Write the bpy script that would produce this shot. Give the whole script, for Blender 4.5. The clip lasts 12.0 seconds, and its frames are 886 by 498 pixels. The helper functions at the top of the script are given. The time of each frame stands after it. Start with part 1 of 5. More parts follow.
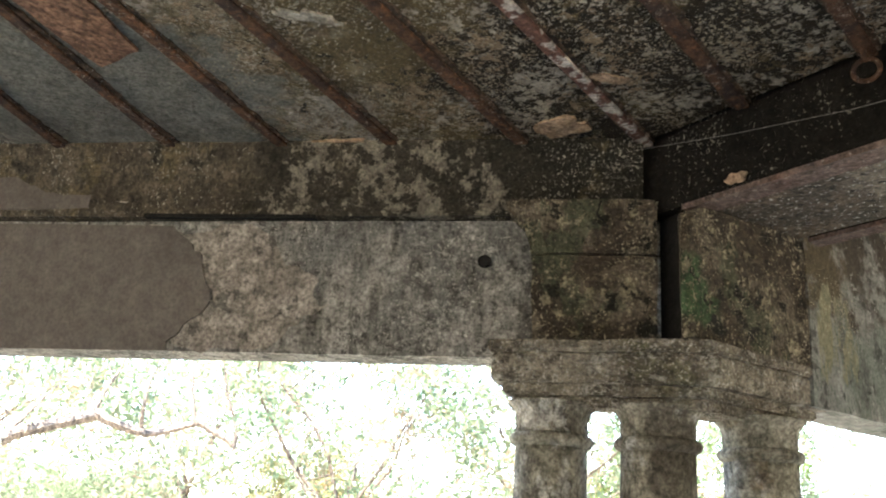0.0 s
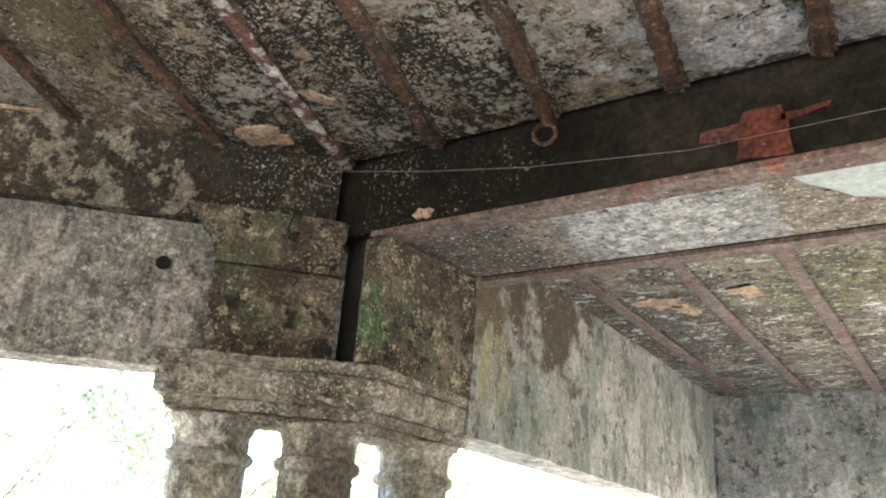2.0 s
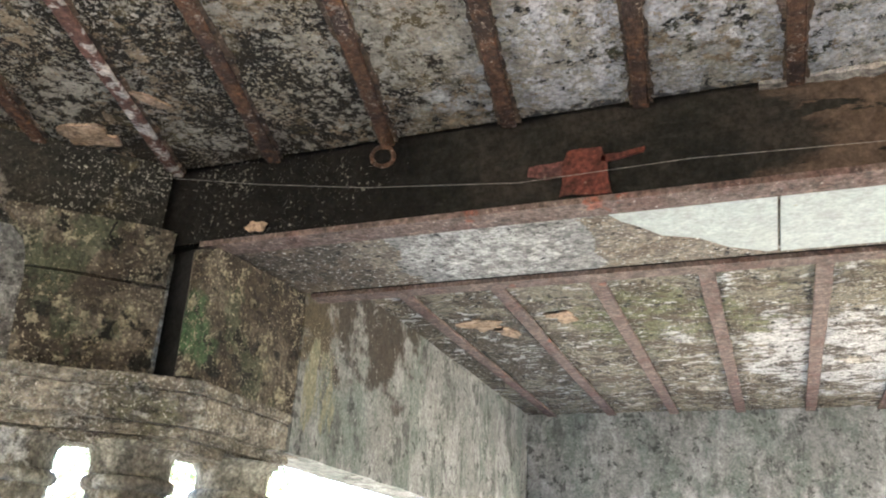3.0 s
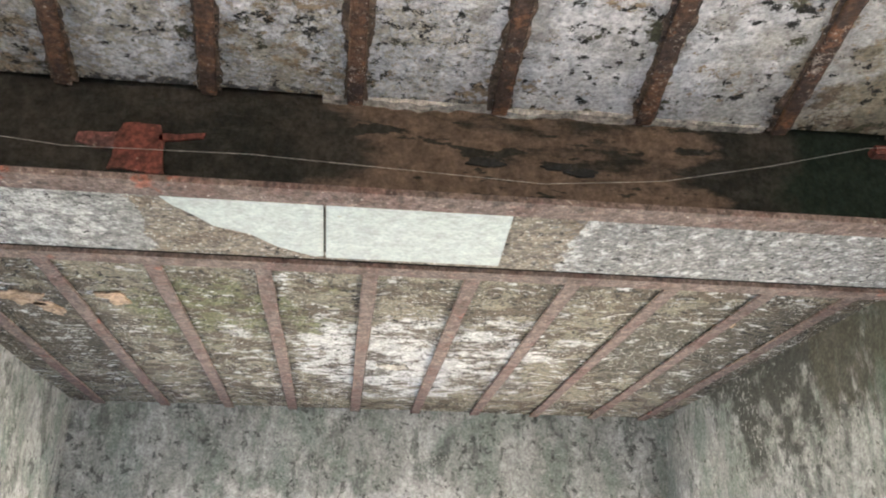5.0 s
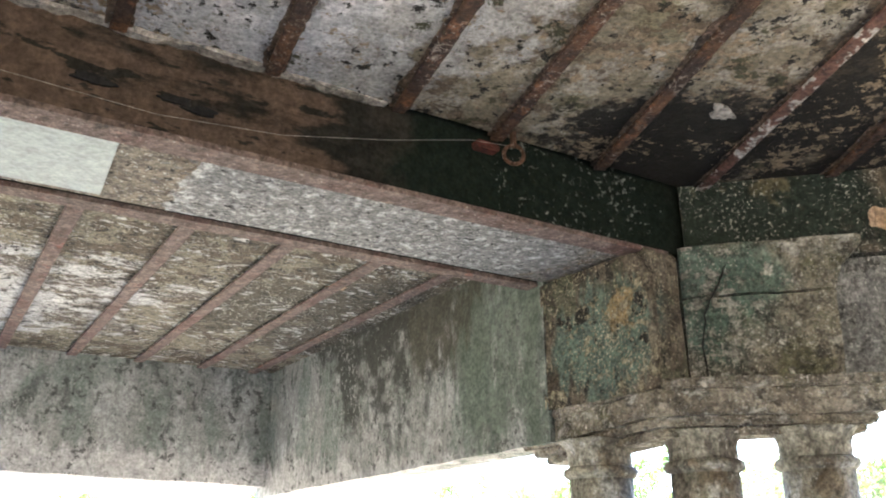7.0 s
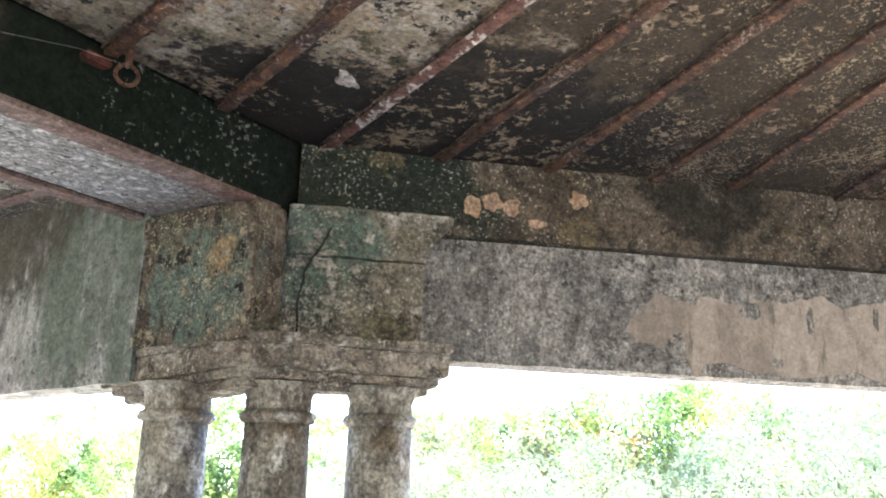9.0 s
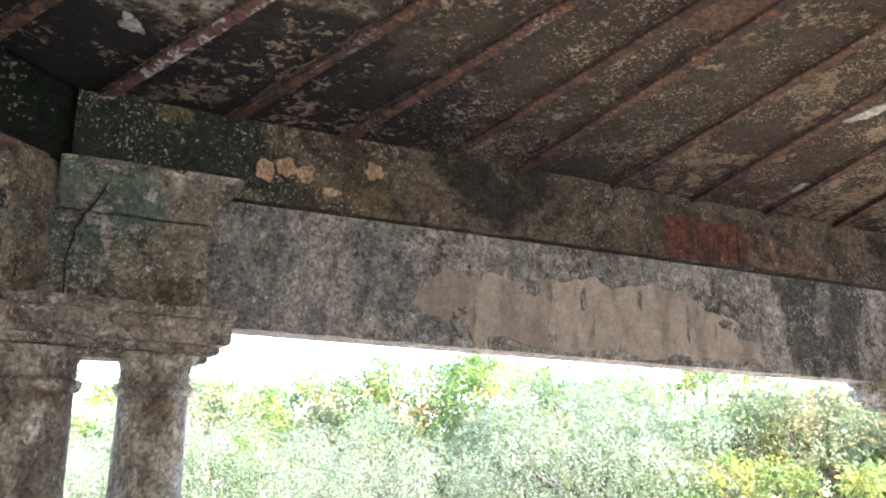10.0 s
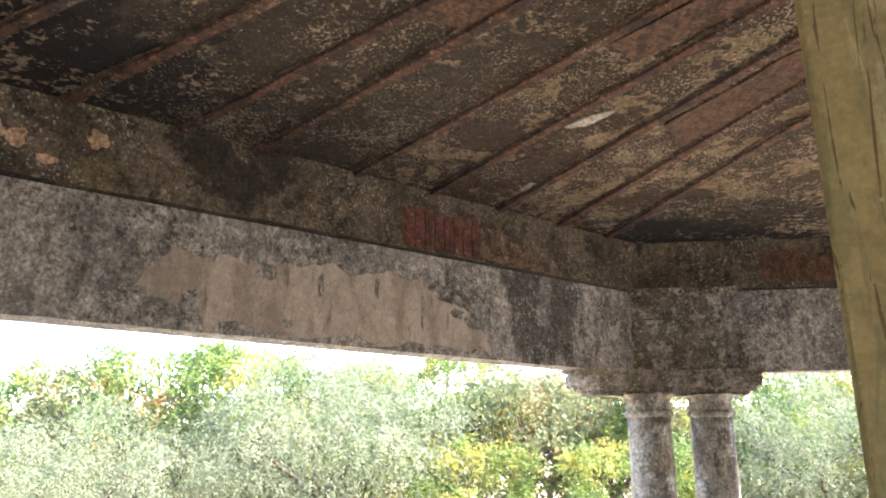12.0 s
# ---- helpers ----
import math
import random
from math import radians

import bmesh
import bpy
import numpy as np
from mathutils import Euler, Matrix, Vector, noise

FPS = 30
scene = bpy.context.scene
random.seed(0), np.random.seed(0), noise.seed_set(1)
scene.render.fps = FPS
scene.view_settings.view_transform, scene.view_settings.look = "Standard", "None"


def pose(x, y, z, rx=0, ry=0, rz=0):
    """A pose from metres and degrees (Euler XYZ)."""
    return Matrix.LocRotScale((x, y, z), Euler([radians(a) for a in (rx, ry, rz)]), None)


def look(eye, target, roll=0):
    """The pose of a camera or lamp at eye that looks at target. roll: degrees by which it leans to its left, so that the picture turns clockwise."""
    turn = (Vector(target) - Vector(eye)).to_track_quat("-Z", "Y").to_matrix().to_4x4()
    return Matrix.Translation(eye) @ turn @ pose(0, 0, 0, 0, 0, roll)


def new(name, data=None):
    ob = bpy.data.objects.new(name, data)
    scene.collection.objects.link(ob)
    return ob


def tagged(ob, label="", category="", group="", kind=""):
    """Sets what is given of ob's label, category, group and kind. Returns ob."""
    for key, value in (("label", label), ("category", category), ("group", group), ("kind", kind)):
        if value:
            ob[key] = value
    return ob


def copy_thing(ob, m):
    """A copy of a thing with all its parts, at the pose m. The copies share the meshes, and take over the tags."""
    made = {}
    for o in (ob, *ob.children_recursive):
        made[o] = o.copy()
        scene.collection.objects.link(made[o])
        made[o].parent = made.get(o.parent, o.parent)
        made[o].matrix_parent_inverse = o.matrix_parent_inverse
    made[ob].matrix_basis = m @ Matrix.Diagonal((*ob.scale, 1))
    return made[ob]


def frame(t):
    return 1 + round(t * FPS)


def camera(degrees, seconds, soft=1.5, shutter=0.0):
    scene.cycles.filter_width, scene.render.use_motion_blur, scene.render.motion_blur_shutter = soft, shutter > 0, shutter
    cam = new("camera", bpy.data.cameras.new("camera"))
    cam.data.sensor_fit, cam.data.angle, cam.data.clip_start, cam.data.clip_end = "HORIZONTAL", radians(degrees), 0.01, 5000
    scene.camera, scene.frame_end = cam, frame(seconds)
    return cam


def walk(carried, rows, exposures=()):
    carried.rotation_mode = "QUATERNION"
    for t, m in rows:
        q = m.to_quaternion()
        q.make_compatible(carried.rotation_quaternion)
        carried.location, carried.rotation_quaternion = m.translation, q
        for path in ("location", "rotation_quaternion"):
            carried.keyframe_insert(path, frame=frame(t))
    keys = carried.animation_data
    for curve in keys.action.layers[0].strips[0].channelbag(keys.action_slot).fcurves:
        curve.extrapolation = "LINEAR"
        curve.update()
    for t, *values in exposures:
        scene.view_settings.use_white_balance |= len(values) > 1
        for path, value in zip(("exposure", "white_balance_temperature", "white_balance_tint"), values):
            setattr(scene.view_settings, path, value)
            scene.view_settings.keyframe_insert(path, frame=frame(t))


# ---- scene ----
cam = camera(55.86, 12.0, soft=2.0)
# seconds, eye x y z, heading, pitch, lean to the right (degrees)
PATH = [
    (0.0, -0.553, 3.862, 1.581, 55.69, 18.37, -4.23), (0.5, -0.556, 3.904, 1.588, 47.71, 19.19, -3.53),
    (1.0, -0.551, 3.938, 1.590, 42.57, 19.47, -3.75), (1.5, -0.537, 3.945, 1.600, 38.70, 19.97, -4.33),
    (2.0, -0.523, 3.940, 1.631, 34.61, 20.54, -4.64), (2.5, -0.530, 3.908, 1.620, 30.20, 21.61, -4.66),
    (3.0, -0.517, 3.889, 1.633, 22.12, 22.31, -3.07), (3.5, -0.458, 3.899, 1.638, 13.80, 23.11, -2.24),
    (3.7, -0.435, 3.898, 1.637, 11.40, 23.48, -2.51), (5.3, -0.275, 3.938, 1.633, -10.32, 22.07, 0.05),
    (5.5, -0.250, 3.941, 1.629, -12.54, 21.53, 0.19), (6.0, -0.198, 3.947, 1.623, -20.36, 20.58, 0.13),
    (6.5, -0.158, 3.931, 1.621, -27.16, 20.77, -0.05), (6.7, -0.157, 3.927, 1.620, -29.36, 20.38, 0.33),
    (8.3, 0.003, 3.802, 1.662, -44.60, 16.60, -1.64), (8.5, 0.019, 3.787, 1.667, -47.96, 16.29, -1.56),
    (9.0, 0.046, 3.761, 1.662, -56.26, 15.98, -1.35), (9.5, 0.077, 3.742, 1.668, -64.57, 14.95, -0.93),
    (10.0, 0.103, 3.731, 1.666, -70.29, 14.20, -0.65), (10.5, 0.120, 3.695, 1.653, -75.52, 14.21, 0.47),
    (11.0, 0.144, 3.664, 1.645, -80.99, 13.99, 1.41), (11.5, 0.157, 3.645, 1.641, -84.67, 13.81, 1.41),
    (12.0, 0.168, 3.642, 1.641, -87.39, 13.54, 1.00),
]


def eye_pose(x, y, z, yaw, pitch, lean):
    a, b = radians(yaw), radians(pitch)
    ahead = (x - math.sin(a) * math.cos(b), y + math.cos(a) * math.cos(b), z + math.sin(b))
    return look((x, y, z), ahead, -lean)


EXPOSURES = [(0.0, 3.85, 6250, 10), (1.5, 4.60, 6050, 11), (3.5, 4.64, 5850, 12), (5.5, 4.50, 5800, 12), (6.5, 4.22, 5850, 12), (8.5, 4.55, 5600, 13),
             (9.5, 4.02, 5600, 18), (10.5, 3.75, 6000, 20), (12.0, 3.62, 6350, 21)]
walk(cam, [(r[0], eye_pose(*r[1:])) for r in PATH], EXPOSURES)

# ---- world and sun ----
world = bpy.data.worlds.new("sky")
scene.world = world
world.use_nodes = True
wn = world.node_tree.nodes
sky = wn.new("ShaderNodeTexSky")
sky.sky_type, sky.sun_disc = "NISHITA", False
SUN_UP, SUN_ROT = radians(52), radians(160)
sky.sun_elevation, sky.sun_rotation = SUN_UP, SUN_ROT
sky.air_density, sky.dust_density, sky.ozone_density = 1.0, 0.8, 1.0
wn["Background"].inputs["Strength"].default_value = 0.15
world.node_tree.links.new(sky.outputs[0], wn["Background"].inputs["Color"])
sun = new("sun", bpy.data.lights.new("sun", "SUN"))
sun.data.energy, sun.data.angle, sun.data.color = 5.0, radians(0.6), (1.0, 0.94, 0.85)
toward = Vector((math.sin(SUN_ROT) * math.cos(SUN_UP), math.cos(SUN_ROT) * math.cos(SUN_UP), math.sin(SUN_UP)))
sun.matrix_world = look(toward * 60, (0, 0, 0))


# ---- materials ----
def material(name):
    m = bpy.data.materials.new(name)
    m.use_nodes = True
    return m, m.node_tree.nodes, m.node_tree.links, m.node_tree.nodes["Principled BSDF"]


def weathered(name, base, layers, rough=0.9, bump=0.35, bump_scale=38.0, metal=0.0, distance=0.012, grain=1.0, spec=0.25):
    """A base colour under layers (colour, scale, low, high, opts): masks of noise between low and high. opts: stretch=(x, y, z), seed,
    detail, at=(x, y, z, radius, soft), a stain with its own centre, amount."""
    m, n, l, p = material(name)
    geo = n.new("ShaderNodeNewGeometry")

    def noise_at(scale, stretch=(1, 1, 1), seed=0.0, detail=6.0, warp=0.0, grit=0.62):
        mp = n.new("ShaderNodeMapping")
        mp.inputs["Scale"].default_value = stretch
        mp.inputs["Location"].default_value = (seed * 3.7, seed * 1.9, seed * 2.3)
        l.new(geo.outputs["Position"], mp.inputs["Vector"])
        t = n.new("ShaderNodeTexNoise")
        t.inputs["Scale"].default_value, t.inputs["Detail"].default_value = scale, detail
        t.inputs["Roughness"].default_value = grit
        t.inputs["Distortion"].default_value = warp
        l.new(mp.outputs[0], t.inputs["Vector"])
        return t.outputs["Fac"]

    def calc(op, a, b):
        c = n.new("ShaderNodeMath")
        c.operation = op
        for i, v in enumerate((a, b)):
            if isinstance(v, (int, float)):
                c.inputs[i].default_value = v
            else:
                l.new(v, c.inputs[i])
        return c.outputs[0]

    first = n.new("ShaderNodeMix")
    first.data_type = "RGBA"
    first.inputs["A"].default_value = (*[c * 0.72 for c in base], 1)
    first.inputs["B"].default_value = (*[min(1, c * 1.25) for c in base], 1)
    l.new(noise_at(9.0, seed=9), first.inputs["Factor"])
    colour = first.outputs["Result"]
    height = noise_at(bump_scale, seed=5, detail=5)
    for col, scale, low, high, opts in layers:
        f = noise_at(scale, opts.get("stretch", (1, 1, 1)), opts.get("seed", 1.0), opts.get("detail", 6.0), opts.get("warp", 0.0), opts.get("grit", 0.62))
        if "cluster" in opts:
            f = calc("ADD", f, calc("MULTIPLY", calc("SUBTRACT", noise_at(opts.get("every", 3.0), seed=opts.get("seed", 1.0) + 40, detail=4), 0.5), opts["cluster"]))
        if "at" in opts:
            x, y, z, radius, soft = opts["at"]
            d = n.new("ShaderNodeVectorMath")
            d.operation = "DISTANCE"
            l.new(geo.outputs["Position"], d.inputs[0])
            d.inputs[1].default_value = (x, y, z)
            near = n.new("ShaderNodeMapRange")
            l.new(d.outputs["Value"], near.inputs["Value"])
            near.inputs["From Min"].default_value, near.inputs["From Max"].default_value = radius + soft, radius - soft
            near.inputs["To Min"].default_value, near.inputs["To Max"].default_value = -0.45, opts.get("boost", 0.06)
            f = calc("ADD", f, near.outputs["Result"])
        r = n.new("ShaderNodeMapRange")
        r.interpolation_type = "SMOOTHSTEP"
        l.new(f, r.inputs["Value"])
        r.inputs["From Min"].default_value, r.inputs["From Max"].default_value = low, high
        r.inputs["To Max"].default_value = opts.get("amount", 1.0)
        mask = r.outputs["Result"]
        mix = n.new("ShaderNodeMix")
        mix.data_type = "RGBA"
        l.new(mask, mix.inputs["Factor"])
        l.new(colour, mix.inputs["A"])
        mix.inputs["B"].default_value = (*col, 1)
        colour = mix.outputs["Result"]
        if "rim" in opts:
            edge = n.new("ShaderNodeMapRange")
            edge.interpolation_type = "SMOOTHSTEP"
            l.new(calc("ABSOLUTE", calc("SUBTRACT", f, low), 0.0), edge.inputs["Value"])
            edge.inputs["From Min"].default_value, edge.inputs["From Max"].default_value = 0.013, 0.004
            edge.inputs["To Max"].default_value = 0.75
            mix = n.new("ShaderNodeMix")
            mix.data_type = "RGBA"
            l.new(edge.outputs["Result"], mix.inputs["Factor"])
            l.new(colour, mix.inputs["A"])
            mix.inputs["B"].default_value = (*opts["rim"], 1)
            colour = mix.outputs["Result"]
        if opts.get("relief"):
            height = calc("ADD", height, calc("MULTIPLY", mask, opts["relief"]))
    if grain:
        for scale, seed, spread in ((17.0, 71, 0.38), (52.0, 72, 0.50)):
            g = n.new("ShaderNodeMapRange")
            l.new(noise_at(scale, seed=seed, detail=8, grit=0.68), g.inputs["Value"])
            g.inputs["From Min"].default_value, g.inputs["From Max"].default_value = 0.36, 0.64
            g.inputs["To Min"].default_value, g.inputs["To Max"].default_value = 1 - spread * grain, 1 + spread * grain
            mul = n.new("ShaderNodeMix")
            mul.data_type, mul.blend_type = "RGBA", "MULTIPLY"
            mul.inputs["Factor"].default_value = 1.0
            l.new(colour, mul.inputs["A"])
            l.new(g.outputs["Result"], mul.inputs["B"])
            colour = mul.outputs["Result"]
    l.new(colour, p.inputs["Base Color"])
    p.inputs["Roughness"].default_value, p.inputs["Metallic"].default_value = rough, metal
    p.inputs["Specular IOR Level"].default_value = spec
    b = n.new("ShaderNodeBump")
    b.inputs["Strength"].default_value, b.inputs["Distance"].default_value = bump, distance
    l.new(height, b.inputs["Height"])
    l.new(b.outputs[0], p.inputs["Normal"])
    return m


BLACK, DARK_BROWN = (0.012, 0.011, 0.009), (0.03, 0.026, 0.02)
GREEN, MOSS = (0.05, 0.075, 0.05), (0.075, 0.075, 0.03)
PALE, LIME, OCHRE = (0.42, 0.40, 0.36), (0.55, 0.55, 0.53), (0.45, 0.31, 0.17)
BROWN = (0.11, 0.075, 0.045)

ceiling_mat = weathered("flaking limewashed ceiling", (0.215, 0.178, 0.125), [
    ((0.30, 0.265, 0.215), 4.0, 0.50, 0.56, dict(seed=12, detail=12, grit=0.7)),
    ((0.13, 0.11, 0.065), 4.2, 0.53, 0.57, dict(seed=2, amount=0.8, detail=13, grit=0.72)),
    ((0.12, 0.085, 0.055), 6.0, 0.55, 0.57, dict(seed=3, detail=14, amount=0.85, grit=0.7, relief=-0.6)),
    ((0.36, 0.335, 0.31), 3.0, 0.40, 0.47, dict(seed=19, at=(-0.05, 5.9, 3.4, 1.75, 0.5), detail=12, grit=0.66, boost=0.05, relief=0.5)),
    ((0.475, 0.450, 0.44), 3.4, 0.43, 0.50, dict(seed=10, at=(-0.20, 6.0, 3.4, 1.50, 0.4), detail=12, grit=0.64, boost=0.07, relief=0.5)),
    ((0.30, 0.275, 0.25), 7.0, 0.56, 0.60, dict(seed=20, at=(-0.25, 6.0, 3.4, 1.9, 0.6), detail=10, grit=0.7, boost=0.0)),
    ((0.060, 0.055, 0.030), 5.0, 0.575, 0.61, dict(seed=200, detail=12, grit=0.72, cluster=0.25, every=1.5)),
    ((0.165, 0.112, 0.056), 1.1, 0.26, 0.44, dict(seed=13, at=(5.2, 1.8, 3.4, 3.3, 1.2), amount=0.92, boost=0.12)),
    ((0.048, 0.029, 0.016), 3.0, 0.51, 0.53, dict(seed=14, at=(5.0, 2.2, 3.4, 3.8, 1.0), detail=13, grit=0.6, relief=-1.0, cluster=0.22, every=1.0, rim=(0.27, 0.205, 0.14))),
    ((0.105, 0.080, 0.040), 3.4, 0.38, 0.52, dict(seed=4, at=(-2.6, 5.5, 3.4, 1.6, 0.7), detail=13, grit=0.7, boost=0.06)),
    # blotches in the corners: mould, with some corner shade put into their colour
    ((0.026, 0.019, 0.011), 4.0, 0.47, 0.55, dict(seed=15, at=(-2.6, 6.2, 3.4, 1.35, 0.7), detail=14, grit=0.72, boost=0.08)),
    ((0.048, 0.036, 0.023), 2.6, 0.38, 0.50, dict(seed=5, at=(3.8, 4.9, 3.4, 1.9, 0.9), detail=13, grit=0.7)),
    ((0.016, 0.013, 0.010), 4.0, 0.44, 0.54, dict(seed=16, at=(3.5, 5.7, 3.4, 1.25, 0.6), detail=14, grit=0.75, boost=0.08)),
    ((0.016, 0.013, 0.010), 4.0, 0.44, 0.53, dict(seed=230, at=(2.6, 6.45, 3.4, 0.8, 0.45), detail=13, grit=0.74, boost=0.10)),
    (BLACK, 3.0, 0.38, 0.50, dict(seed=17, at=(7.1, 1.7, 3.4, 1.35, 0.6), detail=13, boost=0.1)),
    # dark ragged fringe where the ceiling meets the girder, side c and side a
    (DARK_BROWN, 4.0, 0.45, 0.50, dict(seed=201, at=(-0.9, 30.0, 3.4, 23.47, 0.13), detail=13, grit=0.7, amount=0.9)),
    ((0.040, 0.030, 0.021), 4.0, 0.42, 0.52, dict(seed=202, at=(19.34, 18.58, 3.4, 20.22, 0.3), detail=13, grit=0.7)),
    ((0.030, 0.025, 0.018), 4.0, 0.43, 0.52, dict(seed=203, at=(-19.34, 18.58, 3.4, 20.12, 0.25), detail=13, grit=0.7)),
    ((0.016, 0.014, 0.010), 16.0, 0.575, 0.61, dict(seed=6, detail=12, grit=0.72, cluster=0.35)),
    ((0.34, 0.30, 0.24), 26.0, 0.56, 0.585, dict(seed=7, at=(-2.6, 5.2, 3.4, 4.2, 1.4), boost=0.015, detail=12, grit=0.75, relief=0.8, cluster=0.62, every=2.2)),
    ((0.27, 0.20, 0.13), 20.0, 0.58, 0.61, dict(seed=9, detail=12, grit=0.75, cluster=0.62, every=2.0, relief=0.6)),
    ((0.46, 0.41, 0.34), 50.0, 0.585, 0.615, dict(seed=8, at=(-2.6, 5.2, 3.4, 4.2, 1.4), boost=0.01, detail=8, grit=0.7, cluster=0.50, every=1.7, relief=0.6)),
    ((0.165, 0.165, 0.142), 2.4, 0.36, 0.48, dict(seed=18, at=(-4.5, 4.5, 3.4, 1.05, 0.5), boost=0.10, amount=0.85, detail=12)),
    ((0.36, 0.325, 0.27), 3.0, 0.655, 0.665, dict(seed=11, detail=9, relief=0.8, grit=0.7)),
    ((0.045, 0.031, 0.016), 13.0, 0.555, 0.575, dict(seed=330, at=(5.0, 2.6, 3.4, 3.2, 1.0), detail=7, grit=0.66, boost=0.0, relief=-0.8, cluster=0.4, every=2.0)),
    ((0.37, 0.31, 0.22), 66, 0.6, 0.63, dict(seed=305, detail=4, grit=0.62, cluster=0.55, every=2.2, relief=0.5, boost=0.0, at=(-2.8, 5.4, 3.4, 2.0, 0.8))),
    ((0.31, 0.25, 0.165), 66, 0.588, 0.618, dict(seed=306, detail=4, grit=0.62, cluster=0.55, every=2.2, relief=0.5, boost=0.0, at=(4.8, 3.2, 3.4, 3.0, 1.0))),
], bump=0.9, bump_scale=55, distance=0.015, grain=0.7)
porch_mat = weathered("lichened porch ceiling", (0.17, 0.148, 0.108), [
    ((0.115, 0.115, 0.055), 3.0, 0.47, 0.55, dict(seed=22, at=(-1.0, 8.8, 3.2, 1.1, 0.6), amount=0.85, detail=12, grit=0.7)),
    ((0.385, 0.372, 0.355), 3.0, 0.455, 0.50, dict(seed=21, at=(0.2, 9.8, 3.2, 1.5, 0.8), detail=14, grit=0.68, relief=0.5, stretch=(1, 1.3, 1))),
    ((0.075, 0.058, 0.040), 4.0, 0.50, 0.54, dict(seed=23, amount=0.9, detail=14, grit=0.7, stretch=(1, 1.3, 1), relief=-0.5)),
    ((0.070, 0.058, 0.042), 2.6, 0.40, 0.50, dict(seed=24, at=(-2.6, 9.3, 3.2, 1.2, 0.6), detail=13, amount=0.9)),
    ((0.070, 0.062, 0.046), 2.6, 0.38, 0.50, dict(seed=25, at=(2.4, 9.3, 3.2, 1.35, 0.6), detail=13, amount=0.9)),
    (BLACK, 20.0, 0.56, 0.60, dict(seed=26, detail=12, grit=0.72, cluster=0.35)),
    ((0.44, 0.43, 0.41), 11.0, 0.58, 0.605, dict(seed=27, stretch=(1, 1.8, 1), relief=0.7, detail=13, grit=0.7, cluster=0.35)),
    ((0.36, 0.34, 0.30), 46.0, 0.59, 0.63, dict(seed=28, relief=0.4, detail=9, cluster=0.3)),
], bump=0.8, bump_scale=50, distance=0.015)
stone_mat = weathered("weathered grey stone", (0.195, 0.174, 0.132), [
    ((0.095, 0.080, 0.060), 2.6, 0.46, 0.56, dict(seed=31, amount=0.9, detail=13, grit=0.7)),
    ((0.09, 0.088, 0.045), 3.2, 0.53, 0.60, dict(seed=32, amount=0.7, detail=12)),
    ((0.05, 0.085, 0.035), 2.6, 0.40, 0.54, dict(seed=35, at=(-2.72, 6.55, 2.70, 0.30, 0.26), amount=0.75, boost=0.10, detail=10)),
    ((0.055, 0.045, 0.032), 3.0, 0.40, 0.54, dict(seed=40, at=(-2.6, 7.1, 2.85, 0.5, 0.3), detail=13, grit=0.7, amount=0.9)),
    ((0.025, 0.02, 0.015), 5.0, 0.46, 0.54, dict(seed=38, at=(-3.05, 6.5, 2.95, 0.42, 0.3), detail=13, grit=0.75)),
    ((0.09, 0.135, 0.105), 2.6, 0.42, 0.58, dict(seed=36, at=(2.85, 6.6, 2.8, 0.62, 0.35), amount=0.8, boost=0.1, detail=10)),
    ((0.33, 0.25, 0.14), 7.0, 0.50, 0.56, dict(seed=37, at=(2.64, 6.80, 2.72, 0.20, 0.16), amount=0.9, detail=11, boost=0.08)),
    ((0.36, 0.335, 0.28), 11.0, 0.525, 0.565, dict(seed=33, stretch=(1, 1, 1.2), relief=0.5, detail=13, grit=0.74, cluster=0.40, every=4.0)),
    ((0.022, 0.019, 0.015), 9.0, 0.55, 0.60, dict(seed=34, amount=0.65, stretch=(1, 1, 1.1), detail=13, grit=0.8, cluster=0.35, every=4.0)),
    ((0.46, 0.44, 0.38), 36.0, 0.60, 0.64, dict(seed=39, stretch=(1, 1, 1.1), detail=8, grit=0.8, cluster=0.25)),
    ((0.42, 0.39, 0.33), 70, 0.6, 0.63, dict(seed=301, detail=4, grit=0.62, cluster=0.34, every=3.0, relief=0.5)),
], bump=1.0, bump_scale=34, distance=0.025)
abacus_mat = weathered("dusty moulded stone", (0.270, 0.238, 0.190), [
    ((0.135, 0.115, 0.088), 3.0, 0.47, 0.56, dict(seed=211, amount=0.9, detail=13, grit=0.7, stretch=(1, 1, 1.6))),
    ((0.10, 0.10, 0.055), 3.2, 0.55, 0.61, dict(seed=212, amount=0.6, detail=12)),
    ((0.38, 0.355, 0.31), 9.0, 0.545, 0.585, dict(seed=213, stretch=(1, 1, 1.6), relief=0.5, detail=13, grit=0.72, cluster=0.3, every=4.0)),
    ((0.030, 0.025, 0.019), 10.0, 0.56, 0.60, dict(seed=214, stretch=(1, 1, 1.5), amount=0.6, detail=13, grit=0.72, cluster=0.3, every=4.0)),
    ((0.43, 0.40, 0.36), 72, 0.59, 0.625, dict(seed=302, detail=4, grit=0.62, cluster=0.34, every=3.0, relief=0.5)),
], bump=1.0, bump_scale=34, distance=0.025)
